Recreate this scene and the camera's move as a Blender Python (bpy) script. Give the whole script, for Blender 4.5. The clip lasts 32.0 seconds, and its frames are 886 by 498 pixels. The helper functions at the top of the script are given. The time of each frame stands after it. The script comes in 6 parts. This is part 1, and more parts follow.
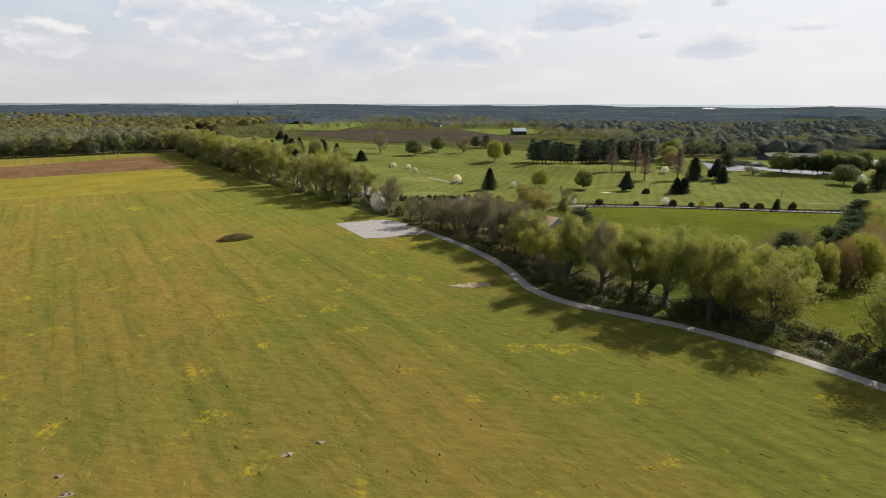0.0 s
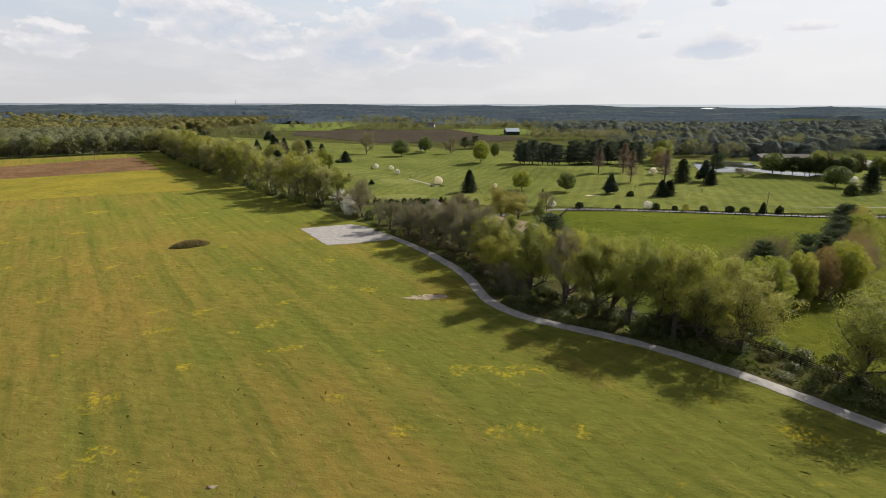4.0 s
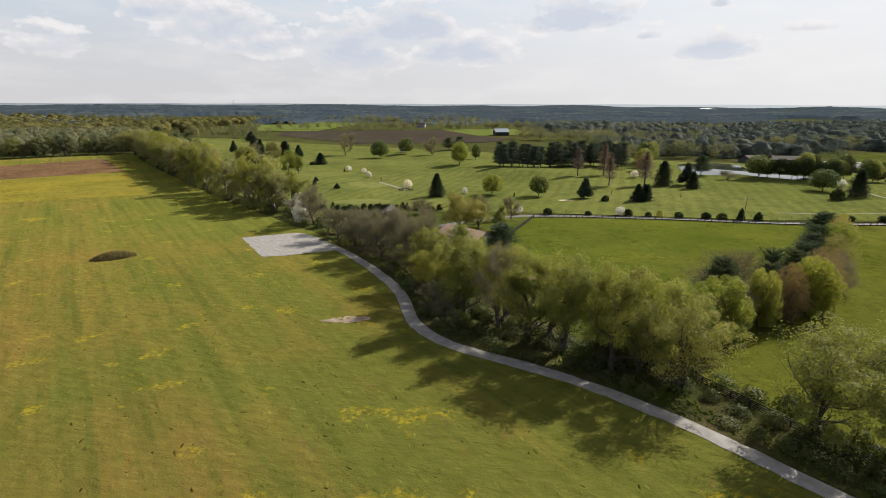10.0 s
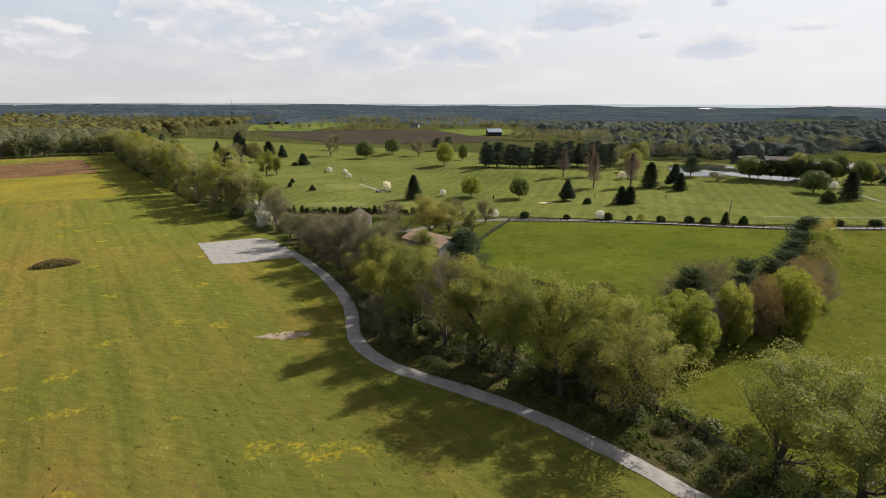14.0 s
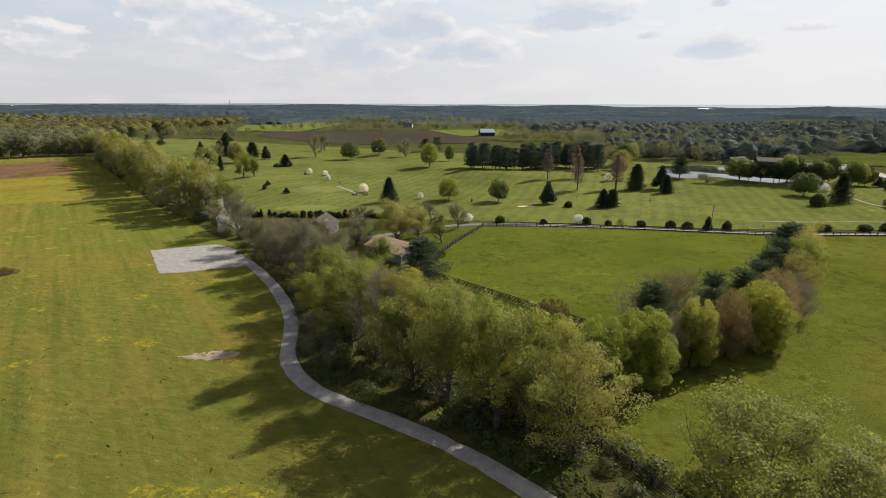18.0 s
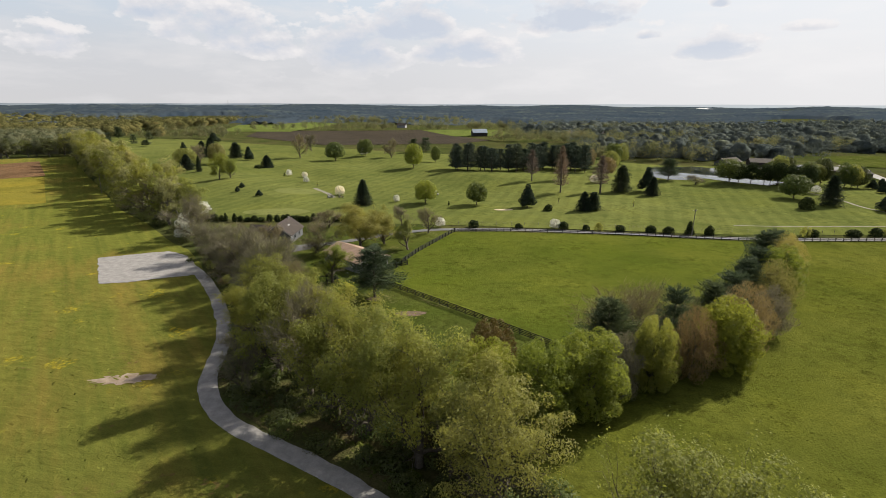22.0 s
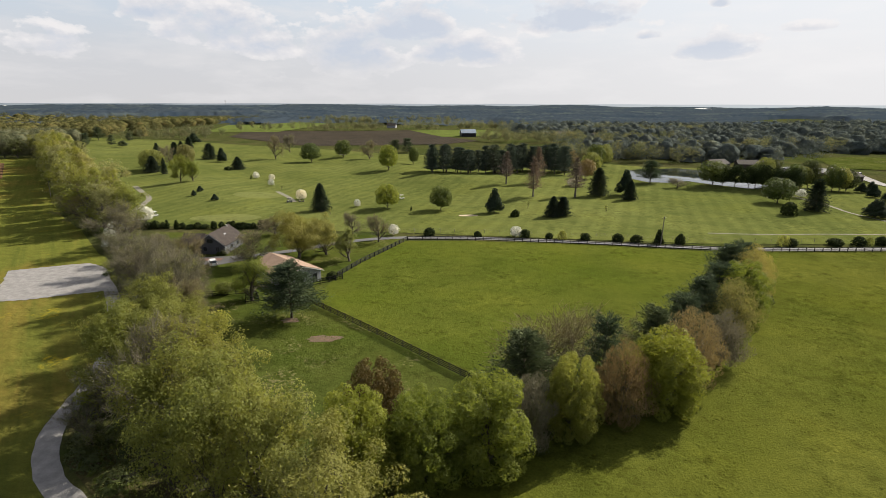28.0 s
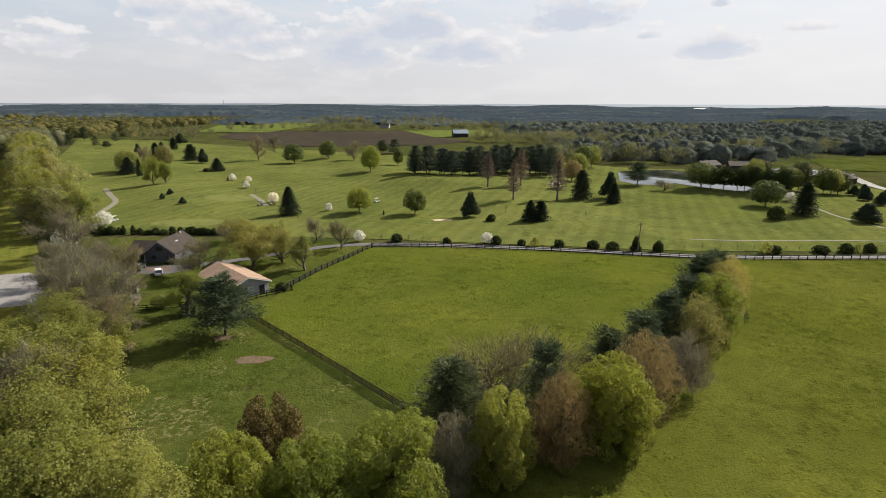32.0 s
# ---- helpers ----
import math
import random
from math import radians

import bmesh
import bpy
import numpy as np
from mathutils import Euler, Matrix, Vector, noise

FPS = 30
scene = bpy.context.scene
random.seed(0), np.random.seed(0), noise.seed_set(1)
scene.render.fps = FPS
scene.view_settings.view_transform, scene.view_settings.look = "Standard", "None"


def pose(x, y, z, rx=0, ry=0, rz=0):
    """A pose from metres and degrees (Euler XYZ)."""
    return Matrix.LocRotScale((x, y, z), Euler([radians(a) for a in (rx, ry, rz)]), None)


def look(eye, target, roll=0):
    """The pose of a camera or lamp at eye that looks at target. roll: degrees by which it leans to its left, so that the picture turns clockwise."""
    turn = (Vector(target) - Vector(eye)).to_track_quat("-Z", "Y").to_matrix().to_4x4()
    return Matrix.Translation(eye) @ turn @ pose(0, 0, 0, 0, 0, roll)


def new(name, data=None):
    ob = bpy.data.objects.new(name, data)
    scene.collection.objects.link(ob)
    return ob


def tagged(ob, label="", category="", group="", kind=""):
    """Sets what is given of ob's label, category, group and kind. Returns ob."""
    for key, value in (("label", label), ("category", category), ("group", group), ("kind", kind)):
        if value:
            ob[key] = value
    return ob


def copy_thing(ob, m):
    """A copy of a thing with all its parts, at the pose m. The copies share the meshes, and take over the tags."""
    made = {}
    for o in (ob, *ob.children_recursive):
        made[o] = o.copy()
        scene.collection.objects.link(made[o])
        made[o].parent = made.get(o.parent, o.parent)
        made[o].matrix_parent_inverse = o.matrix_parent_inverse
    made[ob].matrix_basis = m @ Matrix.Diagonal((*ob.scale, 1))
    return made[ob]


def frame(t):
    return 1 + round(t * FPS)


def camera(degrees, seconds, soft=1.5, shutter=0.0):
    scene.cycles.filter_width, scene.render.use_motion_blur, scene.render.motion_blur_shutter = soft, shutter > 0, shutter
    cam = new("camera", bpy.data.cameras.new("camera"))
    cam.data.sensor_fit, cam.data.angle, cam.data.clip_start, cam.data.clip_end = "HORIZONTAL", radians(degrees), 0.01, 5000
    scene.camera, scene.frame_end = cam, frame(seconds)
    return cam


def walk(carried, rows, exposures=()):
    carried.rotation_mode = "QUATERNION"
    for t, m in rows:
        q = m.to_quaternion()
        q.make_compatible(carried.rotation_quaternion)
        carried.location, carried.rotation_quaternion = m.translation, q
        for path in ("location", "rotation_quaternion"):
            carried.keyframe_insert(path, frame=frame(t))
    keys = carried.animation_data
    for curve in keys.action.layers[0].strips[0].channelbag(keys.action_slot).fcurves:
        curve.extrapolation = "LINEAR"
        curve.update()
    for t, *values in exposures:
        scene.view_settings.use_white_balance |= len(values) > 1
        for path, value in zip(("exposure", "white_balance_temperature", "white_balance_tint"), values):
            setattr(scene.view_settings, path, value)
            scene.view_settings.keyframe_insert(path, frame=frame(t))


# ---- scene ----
PATH = [
    (0.0, pose(0.00, 0.00, 42.00, 74.2, -0.2, 0.1)),
    (3.5, pose(9.13, 7.14, 41.92, 74.2, -0.2, 0.1)),
    (7.0, pose(18.18, 14.36, 42.00, 74.2, -0.2, 0.1)),
    (10.0, pose(25.90, 20.58, 42.00, 74.2, -0.2, 0.1)),
    (14.0, pose(36.10, 28.80, 41.67, 74.2, -0.2, 0.1)),
    (18.0, pose(46.15, 36.77, 41.67, 74.2, -0.2, 0.1)),
    (22.0, pose(56.11, 44.90, 41.50, 74.2, -0.2, 0.1)),
    (25.5, pose(64.74, 51.88, 41.34, 74.2, -0.2, 0.1)),
    (28.0, pose(70.97, 56.94, 41.34, 74.2, -0.2, 0.1)),
    (32.0, pose(80.84, 64.99, 41.34, 74.2, -0.2, 0.1)),
]
cam = camera(80.9, 32.0, 0.9)
walk(cam, PATH)
scene.view_settings.exposure = 0.6

# ---- sun, sky and clouds ----
SUN_AZ, SUN_EL = 38.0, 35.0  # degrees from the x axis towards y; above the horizon
TO_SUN = Vector((math.cos(radians(SUN_AZ)) * math.cos(radians(SUN_EL)), math.sin(radians(SUN_AZ)) * math.cos(radians(SUN_EL)), math.sin(radians(SUN_EL))))


def build_sky():
    sun = new("sun", bpy.data.lights.new("sun", "SUN"))
    sun.data.energy, sun.data.angle, sun.data.color = 5.6, radians(0.55), (1.0, 0.93, 0.80)
    sun.matrix_world = look(TO_SUN * 100, (0, 0, 0))
    w = bpy.data.worlds.new("sky")
    scene.world = w
    w.use_nodes = True
    nt = w.node_tree
    nt.nodes.clear()
    N, L = nt.nodes.new, nt.links.new
    co = N("ShaderNodeTexCoord")
    sep = N("ShaderNodeSeparateXYZ")
    L(co.outputs["Generated"], sep.inputs[0])
    sky = N("ShaderNodeTexSky")
    sky.sky_type, sky.sun_disc = "NISHITA", False
    sky.sun_elevation, sky.sun_rotation = radians(SUN_EL), radians(90 - SUN_AZ)
    sky.dust_density, sky.air_density = 2.0, 1.0
    dim = N("ShaderNodeMix")
    dim.data_type, dim.blend_type = "RGBA", "MULTIPLY"
    dim.inputs[0].default_value = 1.0
    L(sky.outputs[0], dim.inputs[6])
    dim.inputs[7].default_value = (0.05, 0.05, 0.05, 1)

    def math_node(op, a, b=None, clamp=False):
        n = N("ShaderNodeMath")
        n.operation, n.use_clamp = op, clamp
        for i, v in enumerate((a, b)):
            if v is None:
                continue
            if isinstance(v, (int, float)):
                n.inputs[i].default_value = v
            else:
                L(v, n.inputs[i])
        return n.outputs[0]

    def ramp(v, stops):
        n = N("ShaderNodeValToRGB")
        while len(n.color_ramp.elements) < len(stops):
            n.color_ramp.elements.new(0.5)
        for e, (p, c) in zip(n.color_ramp.elements, stops):
            e.position, e.color = p, (*c, 1) if len(c) == 3 else c
        L(v, n.inputs[0])
        return n.outputs[0]

    def mix(f, a, b):
        n = N("ShaderNodeMix")
        n.data_type = "RGBA"
        L(f, n.inputs[0])
        for i, v in ((6, a), (7, b)):
            if isinstance(v, tuple):
                n.inputs[i].default_value = (*v, 1)
            else:
                L(v, n.inputs[i])
        return n.outputs[2]

    z = math_node("MAXIMUM", sep.outputs[2], 0.0)
    # how near the sun a direction lies
    dot = N("ShaderNodeVectorMath")
    dot.operation = "DOT_PRODUCT"
    L(co.outputs["Generated"], dot.inputs[0])
    dot.inputs[1].default_value = tuple(TO_SUN)
    sunward = math_node("MAXIMUM", dot.outputs["Value"], 0.0)

    def cloud_noise(sx, sz, dz, detail, seed):
        m = N("ShaderNodeMapping")
        L(co.outputs["Generated"], m.inputs[0])
        m.inputs["Scale"].default_value = (sx, sx, sz)
        m.inputs["Location"].default_value = (seed, seed * 0.7, dz)
        n = N("ShaderNodeTexNoise")
        n.inputs["Scale"].default_value, n.inputs["Detail"].default_value, n.inputs["Roughness"].default_value = 1.0, detail, 0.58
        L(m.outputs[0], n.inputs["Vector"])
        return n.outputs[0]

    # cumulus: heading from the y axis and elevation of the foot in degrees, half width, height over the foot, how dark the foot is
    BANKS = ((-42.5, 5.3, 4.2, 3.2, 0.35), (-35.5, 4.3, 3.4, 2.2, 0.35), (-34, 9.6, 4.5, 2.5, 0.3), (-27.5, 7.7, 3.6, 2.4, 0.5), (-22, 6.2, 5.6, 4.2, 0.55), (-17.5, 5.2, 3.8, 3.0, 0.4), (-9.5, 4.4, 5.2, 4.9, 0.8), (-3.5, 6.9, 4.6, 3.4, 0.9), (1.5, 4.7, 5.2, 2.6, 0.85), (4.5, 4.0, 4.0, 1.4, 0.4), (12.2, 7.9, 6.8, 3.2, 1.0), (25.8, 4.6, 4.3, 2.0, 1.0), (26, 8.6, 0.9, 0.8, 0.8), (20, 6.1, 1.4, 0.6, 0.5), (33, 6.2, 2.2, 0.7, 0.3), (-60, 7.5, 8, 3.5, 0.6), (62, 7.0, 9, 2.8, 0.7))
    heading = math_node("MULTIPLY", math_node("ARCTAN2", sep.outputs[0], sep.outputs[1]), 57.2958)
    height = math_node("MULTIPLY", math_node("ARCSINE", sep.outputs[2]), 57.2958)
    billow = cloud_noise(24.0, 44.0, 0.0, 9.0, 4.3)
    wisp = cloud_noise(7.0, 30.0, 0.0, 5.0, 9.1)
    swell = cloud_noise(9.0, 20.0, 0.0, 3.0, 2.2)
    puff = math_node("MULTIPLY", math_node("SUBTRACT", math_node("ADD", math_node("MULTIPLY", billow, 0.65), math_node("MULTIPLY", swell, 0.35)), 0.5), 6.5)
    bank, dark = 0.0, 0.0
    for az, foot, wa, tall, grey in BANKS:
        u = math_node("DIVIDE", math_node("SUBTRACT", heading, az), wa)
        up = math_node("DIVIDE", math_node("SUBTRACT", height, foot), tall)
        down = math_node("MULTIPLY", math_node("MINIMUM", up, 0.0), 2.6)
        v = math_node("ADD", math_node("MAXIMUM", up, 0.0), down)
        r2 = math_node("ADD", math_node("MULTIPLY", u, u), math_node("MULTIPLY", v, v))
        b = math_node("SUBTRACT", 1.0, r2)
        low = math_node("MULTIPLY", math_node("MULTIPLY", math_node("MAXIMUM", math_node("ADD", b, math_node("MULTIPLY", puff, 0.45)), 0.0), math_node("SUBTRACT", 1.05, math_node("MAXIMUM", up, 0.0))), grey)
        b = math_node("MAXIMUM", b, -1.0)
        bank = b if bank == 0.0 else math_node("MAXIMUM", bank, b)
        dark = low if dark == 0.0 else math_node("MAXIMUM", dark, low)
    # broken cloud goes on overhead
    bank = math_node("MAXIMUM", bank, math_node("SUBTRACT", math_node("MULTIPLY", math_node("SUBTRACT", height, 12.0), 0.05, True), 1.15))
    body = math_node("ADD", math_node("MULTIPLY", bank, 0.9), puff)
    cover = ramp(math_node("ADD", math_node("MULTIPLY", body, 0.5), 0.5), [(0.46, (0, 0, 0)), (0.64, (0.7, 0.7, 0.7)), (0.90, (1, 1, 1))])
    under = cloud_noise(24.0, 44.0, 0.55, 5.0, 4.3)
    shade = math_node("ADD", math_node("MULTIPLY", dark, 1.15), math_node("MULTIPLY", math_node("SUBTRACT", under, billow), 1.6))
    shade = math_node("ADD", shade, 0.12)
    cloud = ramp(shade, [(0.05, (0.590, 0.572, 0.572)), (0.42, (0.485, 0.485, 0.510)), (0.85, (0.385, 0.420, 0.485))])
    haze = ramp(z, [(0.0, (1, 1, 1)), (0.20, (0.92, 0.92, 0.92)), (0.32, (0.0, 0.0, 0.0))])
    veil = ramp(z, [(0.0, (0.430, 0.426, 0.434)), (0.07, (0.430, 0.438, 0.460)), (0.17, (0.400, 0.462, 0.530))])
    base = mix(haze, dim.outputs[2], veil)
    # thin streaks of high cloud
    base = mix(math_node("MULTIPLY", ramp(wisp, [(0.46, (0, 0, 0)), (0.68, (1, 1, 1))]), 0.5), base, (0.52, 0.51, 0.515))
    above = ramp(z, [(0.025, (0, 0, 0)), (0.085, (1, 1, 1))])
    bright = math_node("MULTIPLY", math_node("POWER", sunward, 2.2), 0.85, True)
    base = mix(bright, base, (0.66, 0.652, 0.655))
    lit = mix(math_node("MULTIPLY", math_node("MULTIPLY", cover, above), 0.9), base, mix(math_node("MULTIPLY", bright, 0.22), cloud, (0.66, 0.652, 0.655)))
    bg = N("ShaderNodeBackground")
    L(lit, bg.inputs[0])
    bg.inputs[1].default_value = 1.0
    out = N("ShaderNodeOutputWorld")
    L(bg.outputs[0], out.inputs[0])


build_sky()

# ---- materials ----
MATS = {}


class Nodes:
    """A small hand for writing node trees."""

    def __init__(self, name):
        self.mat = bpy.data.materials.new(name)
        self.mat.use_nodes = True
        self.t = self.mat.node_tree
        self.t.nodes.clear()
        self.out = self.t.nodes.new("ShaderNodeOutputMaterial")
        self.co = self.t.nodes.new("ShaderNodeTexCoord").outputs["Object"]

    def put(self, socket, v):
        if isinstance(v, bpy.types.NodeSocket):
            self.t.links.new(v, socket)
        elif isinstance(v, tuple):
            socket.default_value = (*v, 1) if len(v) == 3 and len(socket.default_value) == 4 else v
        else:
            socket.default_value = v

    def math(self, op, a, b=0.0, clamp=False):
        n = self.t.nodes.new("ShaderNodeMath")
        n.operation, n.use_clamp = op, clamp
        self.put(n.inputs[0], a)
        self.put(n.inputs[1], b)
        return n.outputs[0]

    def noise(self, scale, detail=4.0, rough=0.55, vec=None, seed=0.0, stretch=(1, 1, 1), turn=0.0):
        m = self.t.nodes.new("ShaderNodeMapping")
        m.vector_type = "POINT"
        r = self.t.nodes.new("ShaderNodeMapping")
        self.put(r.inputs[0], vec or self.co)
        r.inputs["Rotation"].default_value = (0, 0, turn)
        self.put(m.inputs[0], r.outputs[0])
        m.inputs["Scale"].default_value = stretch
        m.inputs["Location"].default_value = (seed, seed * 1.7, seed * 0.3)
        n = self.t.nodes.new("ShaderNodeTexNoise")
        self.put(n.inputs["Vector"], m.outputs[0])
        n.inputs["Scale"].default_value, n.inputs["Detail"].default_value, n.inputs["Roughness"].default_value = scale, detail, rough
        return n.outputs[0]

    def ramp(self, v, *stops):
        n = self.t.nodes.new("ShaderNodeValToRGB")
        while len(n.color_ramp.elements) < len(stops):
            n.color_ramp.elements.new(0.5)
        for e, (p, c) in zip(n.color_ramp.elements, stops):
            e.position = p
            e.color = (c, c, c, 1) if isinstance(c, (int, float)) else (*c, 1)
        self.put(n.inputs[0], v)
        return n.outputs[0]

    def mix(self, f, a, b, blend="MIX"):
        n = self.t.nodes.new("ShaderNodeMix")
        n.data_type, n.blend_type = "RGBA", blend
        self.put(n.inputs[0], f)
        self.put(n.inputs[6], a)
        self.put(n.inputs[7], b)
        return n.outputs[2]

    def bump(self, height, strength, distance):
        n = self.t.nodes.new("ShaderNodeBump")
        self.put(n.inputs["Height"], height)
        n.inputs["Strength"].default_value, n.inputs["Distance"].default_value = strength, distance
        return n.outputs[0]

    def island(self):
        return self.t.nodes.new("ShaderNodeNewGeometry").outputs["Random Per Island"]

    def random(self):
        return self.t.nodes.new("ShaderNodeObjectInfo").outputs["Random"]

    def bsdf(self, colour, rough=0.8, metal=0.0, normal=None, spec=0.3):
        n = self.t.nodes.new("ShaderNodeBsdfPrincipled")
        self.put(n.inputs["Base Color"], colour)
        self.put(n.inputs["Roughness"], rough)
        n.inputs["Metallic"].default_value = metal
        n.inputs["Specular IOR Level"].default_value = spec
        if normal is not None:
            self.put(n.inputs["Normal"], normal)
        return n.outputs[0]

    def done(self, shader):
        self.t.links.new(shader, self.out.inputs[0])
        MATS[self.mat.name] = self.mat
        return self.mat


def plain(name, a, b, scale=1.5, rough=0.8, metal=0.0, bump=0.0, vary=0.0, spec=0.3):
    """A surface that wanders between two colours, with finer grain over it."""
    k = Nodes(name)
    f = k.ramp(k.noise(scale, 5), (0.35, 0.0), (0.65, 1.0))
    c = k.mix(f, a, b)
    g = k.noise(scale * 9, 3)
    c = k.mix(0.25, c, k.ramp(g, (0.3, 0.55), (0.7, 1.25)), "MULTIPLY")
    if vary:
        c = k.mix(vary, c, k.ramp(k.random(), (0.0, 0.6), (1.0, 1.4)), "MULTIPLY")
    return k.done(k.bsdf(c, rough, metal, k.bump(g, bump, 0.05) if bump else None, spec))


def leaf(name, a, b, glow, share=0.30, rough=0.6, gloss=0.12, crowns=None, crown_scale=0.085, relief=0.0):
    """Leaves: each one its own shade between two colours, each tree its own tone; light passes through."""
    k = Nodes(name)
    c = k.mix(k.ramp(k.island(), (0.0, 0.15), (1.0, 0.85)), a, b)
    tone = k.ramp(k.random(), (0.0, (0.82, 0.86, 0.85)), (0.5, (1.0, 1.0, 1.0)), (1.0, (1.18, 1.10, 0.95)))
    c = k.mix(1.0, c, tone, "MULTIPLY")
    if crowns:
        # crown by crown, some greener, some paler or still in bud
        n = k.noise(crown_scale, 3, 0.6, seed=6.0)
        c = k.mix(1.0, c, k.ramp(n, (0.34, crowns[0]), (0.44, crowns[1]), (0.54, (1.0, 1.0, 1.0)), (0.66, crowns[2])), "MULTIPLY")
    bumpy = k.bump(k.noise(0.55, 4, 0.65, seed=3.0), 1.0, relief) if relief else None
    s = k.bsdf(c, rough, spec=gloss, normal=bumpy)
    tr = k.t.nodes.new("ShaderNodeBsdfTranslucent")
    k.put(tr.inputs[0], k.mix(1.0, c, glow, "MULTIPLY"))
    m = k.t.nodes.new("ShaderNodeMixShader")
    m.inputs[0].default_value = share
    k.put(m.inputs[1], s)
    k.put(m.inputs[2], tr.outputs[0])
    return k.done(m.outputs[0])


ROW_TURN = math.atan2(0.585, 0.81)  # the drill rows run beside the hedge


def field_material(name, lift):
    k = Nodes(name)
    broad = k.noise(0.022, 4, seed=3.1)
    rows = k.noise(0.16, 4, 0.6, seed=1.0, stretch=(1.0, 0.05, 1.0), turn=-ROW_TURN)
    dry = k.math("ADD", k.math("MULTIPLY", broad, 0.66), k.math("MULTIPLY", rows, 0.42))
    sep = k.t.nodes.new("ShaderNodeSeparateXYZ")
    k.put(sep.inputs[0], k.co)
    across = k.math("ADD", k.math("MULTIPLY", sep.outputs[0], 0.775), k.math("MULTIPLY", sep.outputs[1], 0.63))
    # the hay thins and dries away from the wood
    dry = k.math("ADD", dry, k.math("MULTIPLY", k.math("SUBTRACT", 62.0, across), 0.0016))
    c = k.mix(k.ramp(dry, (0.49, 0.0), (0.74, 1.0)), (0.096 * lift, 0.100 * lift, 0.021 * lift), (0.168 * lift, 0.114 * lift, 0.030 * lift))
    mottled = k.noise(0.55, 5, 0.62, seed=7.0, stretch=(1.0, 0.24, 1.0), turn=-ROW_TURN)
    c = k.mix(k.ramp(mottled, (0.48, 0.0), (0.68, 0.55)), c, (0.070 * lift, 0.082 * lift, 0.016 * lift))
    # seed rows and old wheel tracks, broken along their length
    drill = k.noise(0.48, 3, 0.55, seed=15.0, stretch=(1.0, 0.035, 1.0), turn=-ROW_TURN)
    c = k.mix(k.ramp(drill, (0.54, 0.0), (0.68, 0.40)), c, (0.050 * lift, 0.062 * lift, 0.014 * lift))
    c = k.mix(k.ramp(drill, (0.32, 0.34), (0.45, 0.0)), c, (0.150 * lift, 0.140 * lift, 0.030 * lift))
    lush = k.noise(0.9, 4, 0.6, seed=12.0)
    c = k.mix(k.ramp(lush, (0.55, 0.0), (0.72, 0.4)), c, (0.112 * lift, 0.122 * lift, 0.022 * lift))
    worn = k.math("MULTIPLY", k.ramp(k.noise(0.16, 3, seed=31.0), (0.62, 0.0), (0.68, 1.0)), k.ramp(k.noise(1.1, 4, seed=8.0), (0.56, 0.0), (0.64, 1.0)))
    c = k.mix(k.math("MULTIPLY", worn, 0.6), c, (0.115 * lift, 0.070 * lift, 0.034 * lift))
    patch = k.math("MULTIPLY", k.ramp(k.noise(0.13, 3, seed=21.0), (0.62, 0.0), (0.68, 1.0)), k.ramp(k.noise(1.6, 4, seed=5.0), (0.44, 0.0), (0.62, 1.0)))
    c = k.mix(k.math("MULTIPLY", patch, 0.6), c, (0.30 * lift, 0.23 * lift, 0.016))
    # glow of backlit grass, painted in towards the far end of the field
    backlit = k.ramp(k.math("MULTIPLY", sep.outputs[1], 0.004), (0.28, (1.0, 1.0, 1.0)), (0.80, (1.27, 1.29, 1.25)))
    c = k.mix(1.0, c, backlit, "MULTIPLY")
    # bent heads lie in short ripples
    ripple = k.noise(0.85, 4, 0.65, seed=27.0, stretch=(0.42, 1.0, 1.0), turn=0.25)
    c = k.mix(0.9, c, k.ramp(ripple, (0.34, 0.84), (0.50, 0.99), (0.66, 1.12)), "MULTIPLY")
    fine = k.noise(5.0, 4, 0.7, seed=2.0)
    c = k.mix(0.9, c, k.ramp(fine, (0.30, 0.72), (0.68, 1.18)), "MULTIPLY")
    relief = k.math("ADD", k.math("MULTIPLY", fine, 0.35), k.math("ADD", k.math("MULTIPLY", ripple, 1.2), k.math("MULTIPLY", rows, 0.6)))
    return k.done(k.bsdf(c, 0.9, normal=k.bump(relief, 0.55, 0.24), spec=0.0))


